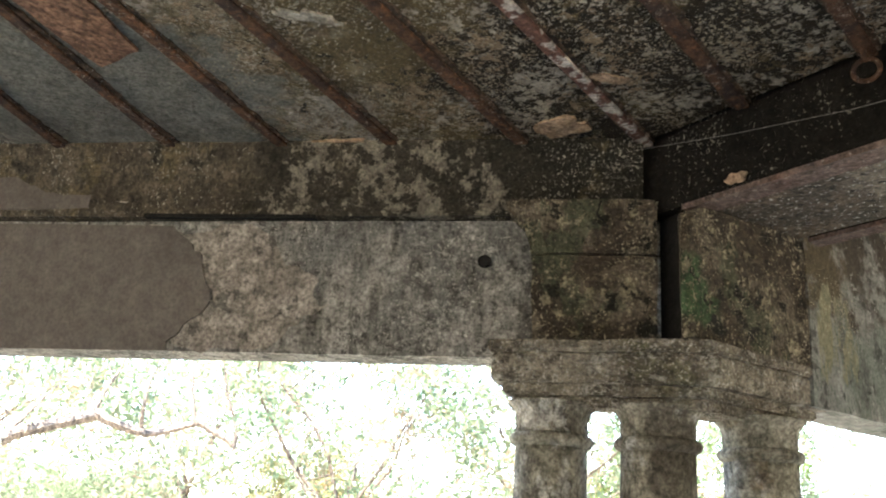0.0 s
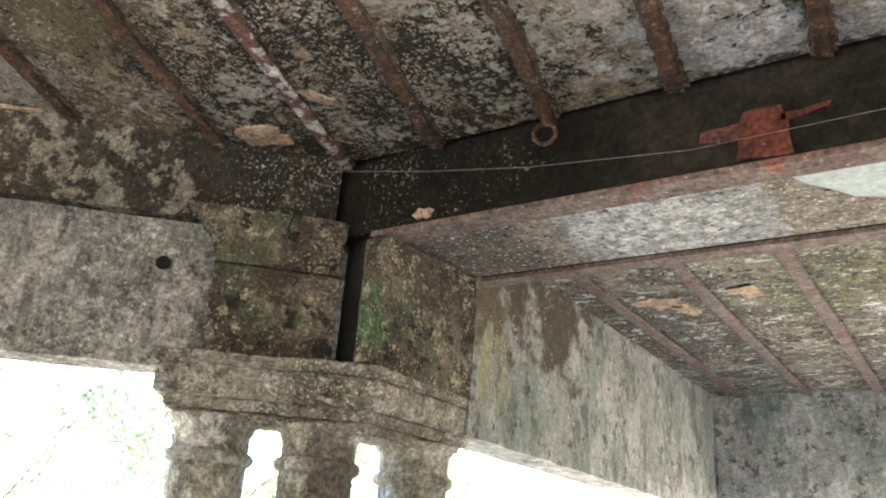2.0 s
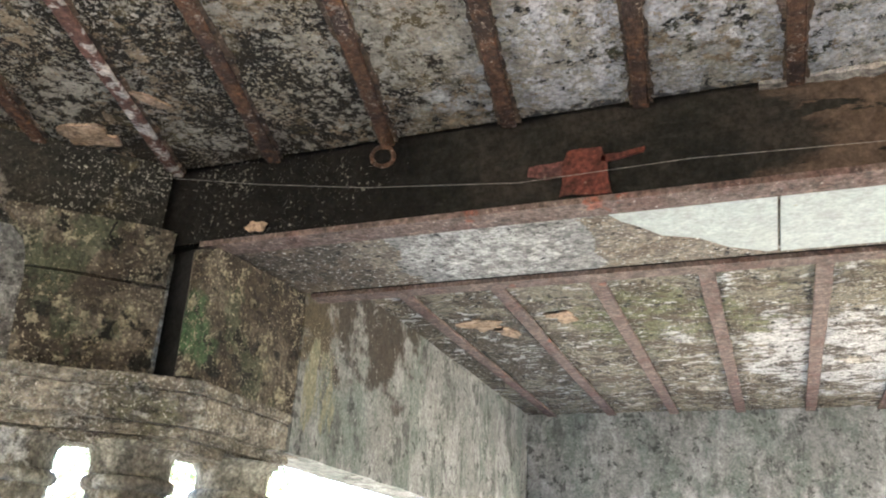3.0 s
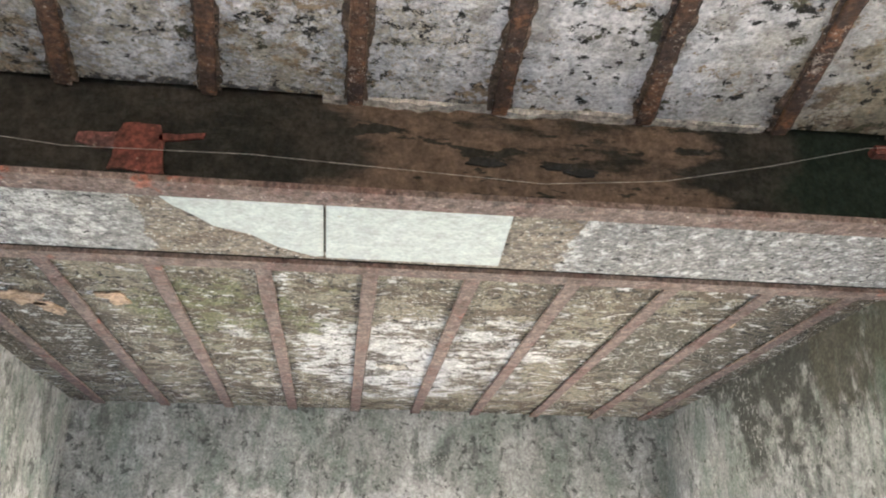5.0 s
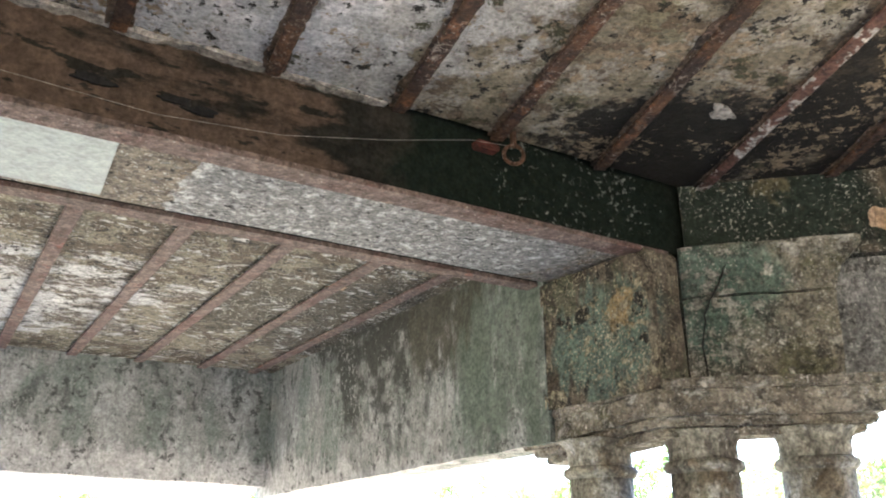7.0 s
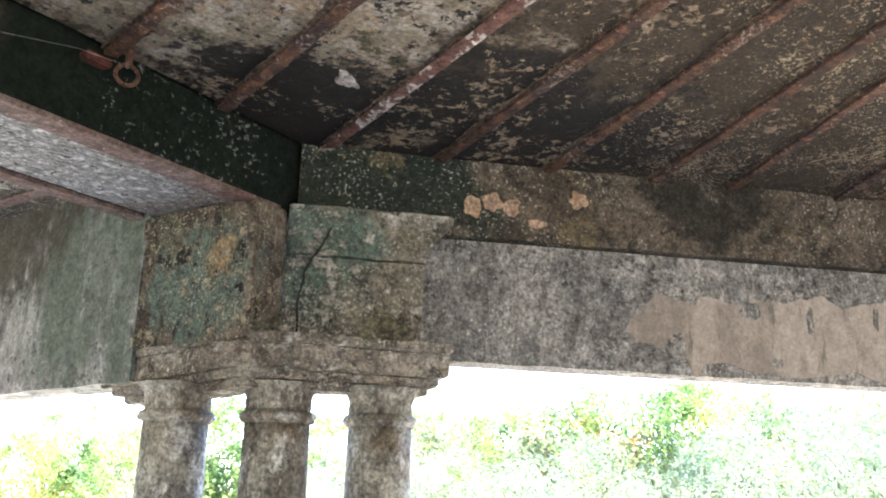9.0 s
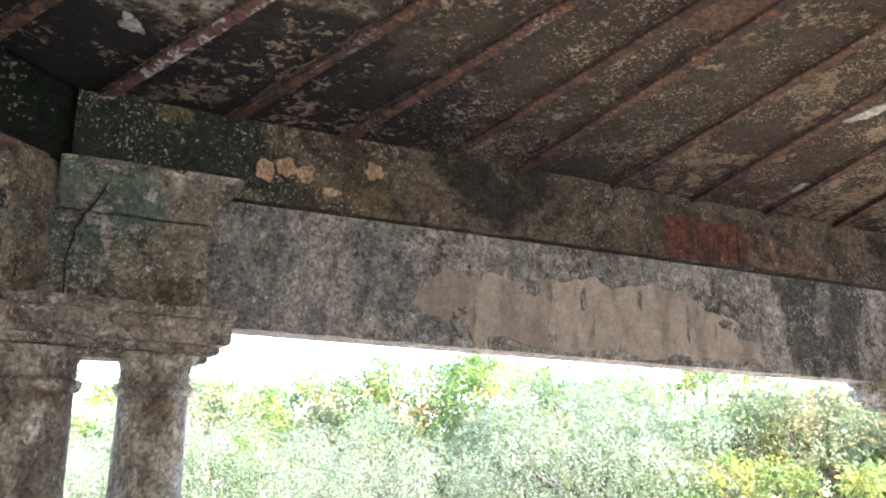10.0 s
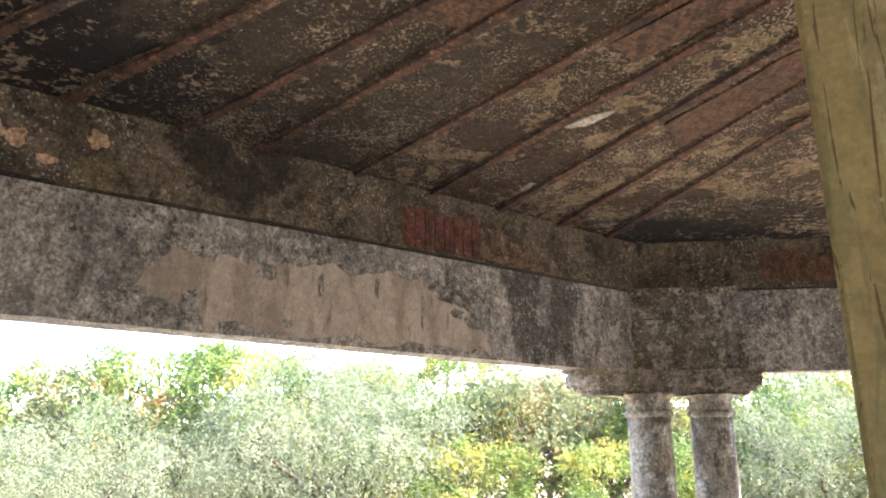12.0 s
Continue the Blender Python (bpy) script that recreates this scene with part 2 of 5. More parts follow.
moss_mat = weathered("moss-grown dark stone", (0.135, 0.112, 0.082), [
    ((0.055, 0.042, 0.030), 3.0, 0.44, 0.54, dict(seed=221, detail=12, grit=0.7)),
    ((0.060, 0.095, 0.045), 3.0, 0.40, 0.52, dict(seed=222, at=(-2.72, 6.60, 2.62, 0.20, 0.14), detail=11, boost=0.12)),
    ((0.085, 0.105, 0.060), 4.0, 0.53, 0.58, dict(seed=223, amount=0.45, detail=12, stretch=(1, 1, 0.6))),
    ((0.095, 0.125, 0.100), 3.0, 0.42, 0.56, dict(seed=224, at=(2.70, 6.95, 2.6, 0.45, 0.3), detail=11, boost=0.10, stretch=(1, 2, 0.6))),
    ((0.24, 0.175, 0.09), 6.0, 0.47, 0.55, dict(seed=225, at=(2.67, 6.80, 2.70, 0.20, 0.16), detail=11, boost=0.10)),
    ((0.27, 0.235, 0.16), 15.0, 0.565, 0.60, dict(seed=226, detail=12, grit=0.72, cluster=0.40, every=4.0, relief=0.6)),
    ((0.018, 0.016, 0.012), 9.0, 0.56, 0.60, dict(seed=227, detail=12, grit=0.72, cluster=0.3)),
    ((0.34, 0.30, 0.22), 72, 0.595, 0.625, dict(seed=303, detail=4, grit=0.62, cluster=0.34, every=3.0, relief=0.5)),
], bump=1.0, bump_scale=34, distance=0.025)
lintel_mat = weathered("streaked grey plaster", (0.270, 0.254, 0.230), [
    ((0.150, 0.145, 0.134), 2.2, 0.42, 0.58, dict(seed=41, stretch=(1.6, 1.6, 0.8), detail=10)),
    ((0.110, 0.103, 0.090), 5.0, 0.53, 0.60, dict(seed=42, stretch=(2.2, 2.2, 0.7), amount=0.75, detail=11)),
    ((0.045, 0.045, 0.04), 2.2, 0.44, 0.56, dict(seed=46, at=(6.55, 3.15, 2.7, 0.8, 0.5), stretch=(2.2, 2.2, 0.7), amount=0.85, detail=10)),
    ((0.30, 0.285, 0.26), 9.0, 0.60, 0.63, dict(seed=43, detail=13, grit=0.75, relief=0.4, amount=0.7, cluster=0.3)),
    ((0.34, 0.325, 0.295), 24.0, 0.575, 0.62, dict(seed=44, amount=0.75, detail=10, grit=0.76, cluster=0.5, every=2.0)),
    (DARK_BROWN, 18.0, 0.57, 0.63, dict(seed=45, amount=0.7, detail=10, grit=0.76, cluster=0.5, every=1.6)),
    ((0.38, 0.36, 0.32), 72, 0.625, 0.66, dict(seed=307, detail=4, grit=0.62, cluster=0.34, every=3.0, relief=0.5)),
], bump=0.55, bump_scale=48)
algae_mat = weathered("algae-streaked plaster", (0.205, 0.205, 0.192), [
    ((0.285, 0.285, 0.272), 3.2, 0.49, 0.58, dict(seed=51, stretch=(1.3, 1.3, 0.5), amount=0.85, detail=13, grit=0.66)),
    ((0.115, 0.140, 0.118), 2.4, 0.47, 0.60, dict(seed=52, stretch=(1.2, 1.2, 0.6), amount=0.6, detail=12)),
    ((0.055, 0.060, 0.052), 4.0, 0.535, 0.61, dict(seed=53, stretch=(1.3, 1.3, 0.55), amount=0.6, detail=13, grit=0.68)),
    ((0.055, 0.045, 0.035), 3.4, 0.42, 0.54, dict(seed=55, at=(-2.65, 8.2, 3.35, 1.0, 0.55), detail=13)),
    ((0.045, 0.045, 0.038), 3.4, 0.42, 0.56, dict(seed=56, at=(2.65, 9.4, 3.45, 1.3, 0.6), detail=13)),
    ((0.050, 0.075, 0.055), 2.6, 0.40, 0.56, dict(seed=59, at=(2.65, 7.6, 2.8, 1.0, 0.6), stretch=(2.2, 2.2, 0.6), detail=12, amount=0.5)),
    ((0.36, 0.345, 0.335), 3.0, 0.42, 0.58, dict(seed=58, at=(0, 11.44, -20, 22.66, 0.30), stretch=(1.5, 1.5, 0.8), detail=13, amount=0.9, boost=0.10)),
    ((0.045, 0.045, 0.04), 14.0, 0.57, 0.62, dict(seed=54, amount=0.8, detail=10, grit=0.7, cluster=0.3)),
    ((0.30, 0.30, 0.28), 30.0, 0.60, 0.64, dict(seed=57, amount=0.6, detail=10, cluster=0.4)),
    ((0.075, 0.060, 0.038), 3.0, 0.40, 0.56, dict(seed=310, at=(-2.65, 7.45, 2.85, 0.42, 0.35), detail=12, grit=0.7, boost=0.08)),
    ((0.19, 0.18, 0.12), 5.0, 0.47, 0.56, dict(seed=311, at=(-2.65, 7.55, 2.6, 0.40, 0.3), stretch=(1.6, 1.6, 0.5), detail=12, boost=0.03)),
    ((0.30, 0.28, 0.21), 72, 0.6, 0.63, dict(seed=312, detail=4, grit=0.62, cluster=0.34, every=3.0, relief=0.5, boost=0.0, at=(-2.65, 7.5, 2.7, 0.5, 0.35))),
    ((0.050, 0.046, 0.032), 3.0, 0.40, 0.56, dict(seed=340, at=(2.65, 8.4, 3.15, 0.75, 0.40), stretch=(1.4, 1.4, 0.6), detail=12, grit=0.7, boost=0.05, amount=0.9)),
    ((0.085, 0.105, 0.080), 3.4, 0.44, 0.58, dict(seed=341, at=(2.65, 7.8, 2.7, 0.8, 0.45), stretch=(1.6, 1.6, 0.45), detail=12, amount=0.8)),
], bump=0.45, bump_scale=44, grain=0.6)
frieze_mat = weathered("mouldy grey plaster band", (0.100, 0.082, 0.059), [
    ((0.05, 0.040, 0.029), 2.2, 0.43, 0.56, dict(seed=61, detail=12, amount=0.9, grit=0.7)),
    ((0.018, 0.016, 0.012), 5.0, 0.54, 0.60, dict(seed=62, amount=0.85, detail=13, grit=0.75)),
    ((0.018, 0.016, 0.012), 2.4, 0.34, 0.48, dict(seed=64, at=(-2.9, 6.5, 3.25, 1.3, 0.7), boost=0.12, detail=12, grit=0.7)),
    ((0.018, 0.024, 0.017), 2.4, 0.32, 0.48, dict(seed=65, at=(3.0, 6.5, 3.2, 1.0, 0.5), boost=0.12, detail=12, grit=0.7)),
    ((0.12, 0.095, 0.05), 3.0, 0.56, 0.62, dict(seed=67, detail=10, amount=0.6)),
    ((0.21, 0.19, 0.155), 24.0, 0.60, 0.65, dict(seed=63, relief=0.5, detail=12, grit=0.8, cluster=0.45, every=1.6)),
    ((0.26, 0.24, 0.20), 60.0, 0.60, 0.64, dict(seed=66, detail=8, cluster=0.3)),
    ((0.26, 0.24, 0.20), 72, 0.615, 0.645, dict(seed=304, detail=4, grit=0.62, cluster=0.34, every=3.0, relief=0.5, boost=0.0, at=(-3.3, 6.2, 3.2, 1.5, 0.6))),
    ((0.026, 0.022, 0.016), 3.0, 0.40, 0.56, dict(seed=320, at=(-3.95, 5.75, 3.25, 1.0, 0.5), detail=12, grit=0.72, amount=0.85)),
    ((0.020, 0.018, 0.014), 3.0, 0.42, 0.55, dict(seed=321, at=(4.65, 5.0, 3.36, 0.60, 0.35), detail=12, grit=0.72, amount=0.9, boost=0.05)),
    ((0.28, 0.25, 0.20), 9.0, 0.555, 0.60, dict(seed=322, at=(-3.9, 5.8, 3.15, 0.9, 0.4), detail=11, grit=0.72, amount=0.5)),
], bump=0.8, bump_scale=44)
web_mat = weathered("near-black girder web", (0.026, 0.022, 0.018), [
    ((0.014, 0.013, 0.011), 2.4, 0.42, 0.56, dict(seed=71, detail=10)),
    ((0.085, 0.058, 0.042), 2.2, 0.40, 0.56, dict(seed=72, at=(0.35, 6.6, 3.2, 1.0, 0.45), stretch=(1, 1, 3), detail=11, amount=0.85)),
    ((0.02, 0.018, 0.015), 4.0, 0.56, 0.60, dict(seed=75, stretch=(1, 1, 4), detail=10)),
    # near-black ends, lowered further to offset bounce light near the openings
    ((0.009, 0.012, 0.009), 2.0, 0.34, 0.5, dict(seed=76, at=(2.3, 6.6, 3.2, 1.1, 0.5), boost=0.1)),
    ((0.010, 0.009, 0.008), 2.0, 0.34, 0.5, dict(seed=77, at=(-2.5, 6.6, 3.2, 1.0, 0.5), boost=0.1, amount=0.85)),
    ((0.15, 0.15, 0.13), 34.0, 0.60, 0.63, dict(seed=73, at=(2.3, 6.6, 3.2, 1.0, 0.6), grit=0.72, detail=13, boost=0.02, amount=0.9, cluster=0.3)),
    ((0.20, 0.185, 0.15), 55.0, 0.585, 0.62, dict(seed=74, at=(-2.5, 6.6, 3.2, 1.0, 0.6), grit=0.72, cluster=0.3, detail=13, boost=0.0, amount=0.85)),
], bump=0.6, grain=0.6, spec=0.05)
rust_mat = weathered("scaling rusted iron", (0.082, 0.042, 0.024), [
    ((0.040, 0.024, 0.018), 5.0, 0.45, 0.58, dict(seed=81, detail=10)),
    ((0.150, 0.068, 0.034), 9.0, 0.54, 0.62, dict(seed=82, amount=0.8, detail=10, grit=0.7)),
    ((0.30, 0.25, 0.21), 50.0, 0.58, 0.62, dict(seed=83, amount=0.85, detail=8, grit=0.8, cluster=0.35)),
], rough=0.85, bump=0.8, bump_scale=60)
flange_mat = weathered("dusty rusted flange", (0.125, 0.090, 0.076), [
    ((0.10, 0.06, 0.05), 4.0, 0.48, 0.64, dict(seed=85)),
    ((0.19, 0.065, 0.042), 3.0, 0.64, 0.70, dict(seed=86)),
    ((0.36, 0.32, 0.29), 46.0, 0.60, 0.70, dict(seed=87, amount=0.7)),
], rough=0.85, bump=0.45)
pale_joist_mat = weathered("rusted iron with remnants of white paint", (0.11, 0.055, 0.04), [
    ((0.38, 0.34, 0.30), 14.0, 0.50, 0.56, dict(seed=88, detail=9)),
], rough=0.8, bump=0.5)
soffit_mat = weathered("lichened soffit slab", (0.165, 0.14, 0.11), [
    ((0.075, 0.062, 0.048), 2.4, 0.36, 0.50, dict(seed=98, at=(-2.5, 7.05, 3.0, 0.55, 0.35), boost=0.1, detail=12)),
    ((0.13, 0.10, 0.07), 4.0, 0.48, 0.58, dict(seed=91, amount=0.8, detail=11)),
    ((0.33, 0.33, 0.325), 4.0, 0.40, 0.43, dict(seed=92, at=(1.55, 7.05, 3.0, 1.0, 0.12), relief=0.7, boost=0.1, detail=9)),
    ((0.135, 0.13, 0.125), 15.0, 0.47, 0.53, dict(seed=96, at=(1.9, 7.05, 3.0, 1.5, 0.3), relief=-0.5, detail=10, amount=0.8)),
    ((0.20, 0.195, 0.185), 3.0, 0.42, 0.45, dict(seed=93, at=(-1.55, 7.05, 3.0, 0.55, 0.15), boost=0.08, detail=9)),
    ((0.33, 0.325, 0.31), 14.0, 0.52, 0.55, dict(seed=97, at=(-1.6, 7.05, 3.0, 0.5, 0.2), relief=0.6, detail=9)),
    (BLACK, 26.0, 0.59, 0.65, dict(seed=94, detail=9)),
    ((0.36, 0.345, 0.32), 44.0, 0.58, 0.62, dict(seed=95, relief=0.4, detail=9)),
], bump=0.7, bump_scale=50)
marble_mat = weathered("pale tile", (0.305, 0.338, 0.325), [
    ((0.28, 0.31, 0.295), 6.0, 0.50, 0.66, dict(seed=96, stretch=(0.5, 2, 1), amount=0.6)),
    ((0.30, 0.28, 0.22), 12.0, 0.66, 0.74, dict(seed=97)),
], rough=0.55, grain=0.35, bump=0.1)
bare_mat = weathered("bare buff plaster", (0.36, 0.31, 0.26), [
    ((0.24, 0.205, 0.17), 2.4, 0.46, 0.62, dict(seed=101, stretch=(1.5, 1.5, 0.6))),
    ((0.14, 0.13, 0.11), 7.0, 0.60, 0.68, dict(seed=102, stretch=(2.5, 2.5, 0.5), amount=0.8)),
], grain=0.35, bump=0.15)
taupe_mat = weathered("smooth taupe repair plaster", (0.15, 0.13, 0.115), [
    ((0.125, 0.108, 0.095), 1.6, 0.44, 0.64, dict(seed=105)),
], grain=0.35, bump=0.12)
ochre_mat = weathered("exposed ochre plaster", (0.35, 0.245, 0.165), [
    ((0.25, 0.165, 0.10), 9.0, 0.48, 0.62, dict(seed=106, detail=10)),
], bump=0.4)
brick_mat = weathered("exposed red brick", (0.088, 0.026, 0.018), [
    ((0.06, 0.022, 0.016), 6.0, 0.48, 0.64, dict(seed=107)),
    ((0.16, 0.10, 0.08), 30.0, 0.64, 0.72, dict(seed=108)),
], bump=0.5)
core_mat = weathered("bare orange-brown brick core", (0.20, 0.112, 0.070), [
    ((0.11, 0.058, 0.038), 9.0, 0.48, 0.58, dict(seed=175, stretch=(2.6, 1.0, 1), detail=10)),
], bump=0.8, bump_scale=16, distance=0.03)
dull_brick_mat = weathered("sooty red brick", (0.105, 0.04, 0.032), [
    ((0.06, 0.028, 0.024), 6.0, 0.48, 0.60, dict(seed=171, detail=10)),
    ((0.16, 0.125, 0.10), 22.0, 0.60, 0.66, dict(seed=172, detail=10)),
], bump=0.5)
earth_mat = weathered("exposed brown brick core", (0.090, 0.050, 0.029), [
    ((0.060, 0.033, 0.021), 9.0, 0.46, 0.60, dict(seed=109, stretch=(0.6, 3, 1))),
], bump=0.7, bump_scale=16, distance=0.03)
column_mat = weathered("lichened column stone", (0.275, 0.255, 0.205), [
    ((0.125, 0.11, 0.088), 2.6, 0.47, 0.57, dict(seed=115, stretch=(1.6, 1.6, 0.7), detail=13, grit=0.7)),
    ((0.055, 0.048, 0.04), 3.0, 0.53, 0.60, dict(seed=111, stretch=(2, 2, 0.6), amount=0.45, detail=13, grit=0.7)),
    ((0.40, 0.385, 0.36), 5.0, 0.56, 0.60, dict(seed=112, stretch=(1, 1, 0.7), amount=0.8, detail=12, grit=0.75)),
    ((0.15, 0.11, 0.07), 3.0, 0.58, 0.64, dict(seed=113, amount=0.6)),
    ((0.03, 0.026, 0.02), 20.0, 0.56, 0.61, dict(seed=114, amount=0.5, detail=12, grit=0.8, cluster=0.3)),
], bump=0.9, bump_scale=36, distance=0.02)
post_mat = weathered("yellowed painted timber", (0.265, 0.220, 0.108), [
    ((0.205, 0.185, 0.098), 3.0, 0.46, 0.60, dict(seed=121, stretch=(4, 4, 0.8), detail=8)),
    ((0.32, 0.28, 0.165), 2.6, 0.53, 0.60, dict(seed=122, stretch=(4, 4, 0.6), warp=0.8, detail=8)),
    ((0.17, 0.15, 0.08), 3.0, 0.575, 0.60, dict(seed=123, stretch=(5, 5, 0.9), warp=1.6, amount=0.6, detail=6)),
    ((0.09, 0.065, 0.03), 3.0, 0.60, 0.615, dict(seed=124, stretch=(6, 6, 0.5), warp=2.2, amount=0.85, detail=4)),
    ((0.42, 0.39, 0.29), 30.0, 0.66, 0.70, dict(seed=125, amount=0.6)),
], grain=0.3, rough=0.6, bump=0.2, bump_scale=20)
tan_mat = weathered("worn tan plaster", (0.30, 0.265, 0.23), [
    ((0.20, 0.175, 0.15), 3.0, 0.46, 0.58, dict(seed=151, detail=10)),
    ((0.12, 0.11, 0.095), 9.0, 0.55, 0.60, dict(seed=152, detail=9)),
], bump=0.25)
flake_mat = weathered("pale plaster flake", (0.34, 0.31, 0.26), [
    ((0.22, 0.19, 0.15), 12.0, 0.50, 0.60, dict(seed=153, detail=9)),
], bump=0.3)
edge_mat = weathered("rust-stained broken plaster", (0.11, 0.075, 0.05), [
    ((0.045, 0.033, 0.025), 8.0, 0.48, 0.58, dict(seed=155, detail=9)),
    ((0.22, 0.15, 0.11), 26.0, 0.58, 0.64, dict(seed=156, detail=8)),
    (LIME, 70.0, 0.64, 0.68, dict(seed=157)),
], bump=0.8, bump_scale=50)
# near-black colour for the shade inside holes, joints and cracks
hole_mat = weathered("black shade of a hollow", (0.012, 0.011, 0.01), [])
wire_mat = weathered("dull grey wire", (0.20, 0.185, 0.165), [], rough=0.6)
floor_mat = weathered("worn cement floor", (0.37, 0.33, 0.27), [
    ((0.18, 0.165, 0.145), 1.2, 0.45, 0.62, dict(seed=131)),
    ((0.12, 0.11, 0.10), 6.0, 0.60, 0.70, dict(seed=132)),
], bump=0.25)
ground_mat = weathered("dry grassy earth", (0.36, 0.295, 0.20), [
    ((0.15, 0.16, 0.08), 0.5, 0.50, 0.64, dict(seed=135)),
    ((0.38, 0.32, 0.22), 1.4, 0.54, 0.66, dict(seed=136)),
], bump=0.6, bump_scale=6, distance=0.06)
bark_mat = weathered("grey-brown bark", (0.12, 0.095, 0.075), [
    ((0.05, 0.042, 0.035), 6.0, 0.48, 0.62, dict(seed=141, stretch=(3, 3, 0.6))),
], bump=0.7)


def leaf_material(name, a, b, c):
    m, n, l, p = material(name)
    geo = n.new("ShaderNodeNewGeometry")
    ramp = n.new("ShaderNodeValToRGB")
    ramp.color_ramp.elements[0].color, ramp.color_ramp.elements[1].color = (*a, 1), (*b, 1)
    ramp.color_ramp.elements.new(0.55).color = (*c, 1)
    where = n.new("ShaderNodeTexNoise")
    where.inputs["Scale"].default_value, where.inputs["Detail"].default_value = 0.9, 2.0
    l.new(geo.outputs["Position"], where.inputs["Vector"])
    spread_ = n.new("ShaderNodeMapRange")
    l.new(where.outputs["Fac"], spread_.inputs["Value"])
    spread_.inputs["From Min"].default_value, spread_.inputs["From Max"].default_value = 0.3, 0.7
    blend = n.new("ShaderNodeMix")
    blend.inputs["Factor"].default_value = 0.25
    l.new(spread_.outputs["Result"], blend.inputs["A"])
    l.new(geo.outputs["Random Per Island"], blend.inputs["B"])
    l.new(blend.outputs["Result"], ramp.inputs[0])
    l.new(ramp.outputs[0], p.inputs["Base Color"])
    p.inputs["Roughness"].default_value = 0.75
    p.inputs["Specular IOR Level"].default_value = 0.12
    glow = n.new("ShaderNodeBsdfTranslucent")
    l.new(ramp.outputs[0], glow.inputs["Color"])
    mix = n.new("ShaderNodeMixShader")
    mix.inputs[0].default_value = 0.30
    l.new(p.outputs[0], mix.inputs[1])
    l.new(glow.outputs[0], mix.inputs[2])
    l.new(mix.outputs[0], n["Material Output"].inputs["Surface"])
    return m


LEAVES = [leaf_material("grey-green feathery leaves", (0.085, 0.115, 0.06), (0.25, 0.27, 0.17), (0.16, 0.19, 0.11)),
          leaf_material("yellowing green leaves", (0.04, 0.08, 0.03), (0.38, 0.32, 0.07), (0.13, 0.19, 0.05)),
          leaf_material("turning orange and green leaves", (0.07, 0.10, 0.05), (0.34, 0.20, 0.075), (0.15, 0.165, 0.075)),
          leaf_material("pale pinkish and green leaves", (0.07, 0.11, 0.065), (0.32, 0.21, 0.15), (0.15, 0.18, 0.11))]


# ---- building helpers ----
def part(name, bm, mat, parent=None, label="", smooth=False):
    me = bpy.data.meshes.new(name)
    bmesh.ops.recalc_face_normals(bm, faces=bm.faces)
    bm.to_mesh(me)
    bm.free()
    me.materials.append(mat)
    if smooth:
        for f in me.polygons:
            f.use_smooth = True
    ob = new(name, me)
    if parent is not None:
        ob.parent = parent
    if label:
        ob["label"] = label
    return ob


def prism(bm, outline, z0, z1, bevel=0.0):
    """An upright prism over a plan outline."""
    low = [bm.verts.new((x, y, z0)) for x, y in outline]
    top = [bm.verts.new((x, y, z1)) for x, y in outline]
    k = len(outline)
    faces = [bm.faces.new(low[::-1]), bm.faces.new(top)]
    for i in range(k):
        faces.append(bm.faces.new((low[i], low[(i + 1) % k], top[(i + 1) % k], top[i])))
    if bevel:
        edges = list({e for f in faces for e in f.edges})
        bmesh.ops.bevel(bm, geom=edges, offset=bevel, segments=2, affect="EDGES", clamp_overlap=True)


def box(bm, x0, x1, y0, y1, z0, z1, bevel=0.0):
    prism(bm, [(x0, y0), (x1, y0), (x1, y1), (x0, y1)], z0, z1, bevel)


def ragged(bm, spread, seed):
    """Uneven edges for a worn block."""
    for v in bm.verts:
        v.co += Vector(noise.noise_vector(v.co * 6.0 + Vector((seed, 0, 0)))) * spread


def roughen(bm, spread, seed):
    """Cuts a block finer and wears its faces and edges uneven."""
    bmesh.ops.triangulate(bm, faces=[f for f in bm.faces if len(f.verts) > 4])
    for _ in range(3):
        long_ = [e for e in bm.edges if e.calc_length() > 0.07]
        if long_:
            bmesh.ops.subdivide_edges(bm, edges=long_, cuts=1, use_grid_fill=True)
    for v in bm.verts:
        p = v.co.copy()
        v.co += Vector(noise.noise_vector(p * 5.0 + Vector((seed, 0, 0)))) * spread + Vector(noise.noise_vector(p * 19.0 + Vector((0, seed, 0)))) * spread * 0.7


class Line:
    """A straight side in plan: s along it, out from it, up."""
    def __init__(self, x, y, dx, dy, nx, ny):
        self.o, self.d, self.n = Vector((x, y, 0)), Vector((dx, dy, 0)), Vector((nx, ny, 0))

    def at(self, s, out, z):
        return self.o + self.d * s + self.n * out + Vector((0, 0, z))

    def plan(self, s, out):
        p = self.at(s, out, 0)
        return p.x, p.y

    def slab(self, bm, s0, s1, o0, o1, z0, z1, bevel=0.0):
        prism(bm, [self.plan(s0, o0), self.plan(s1, o0), self.plan(s1, o1), self.plan(s0, o1)], z0, z1, bevel)


R2 = math.sqrt(0.5)
XC, YB, XD, YD = 3.053, 6.6, 7.37, 2.283
SIDE, YMID = 6.106, -0.77
SIDES = {
    "a": Line(-XC, YB, -R2, -R2, -R2, R2), "b": Line(-XC, YB, 1, 0, 0, 1), "c": Line(XC, YB, R2, -R2, R2, R2),
    "d": Line(XD, YD, 0, -1, 1, 0), "e": Line(XD, YD - SIDE, -R2, -R2, R2, -R2), "f": Line(XC, 2 * YMID - YB, -1, 0, 0, -1),
    "g": Line(-XC, 2 * YMID - YB, -R2, R2, -R2, -R2), "h": Line(-XD, YD - SIDE, 0, 1, -1, 0),
}
PORCH_L = Line(-2.65, 7.2, 0, 1, -1, 0)
PORCH_R = Line(2.65, 7.2, 0, 1, 1, 0)
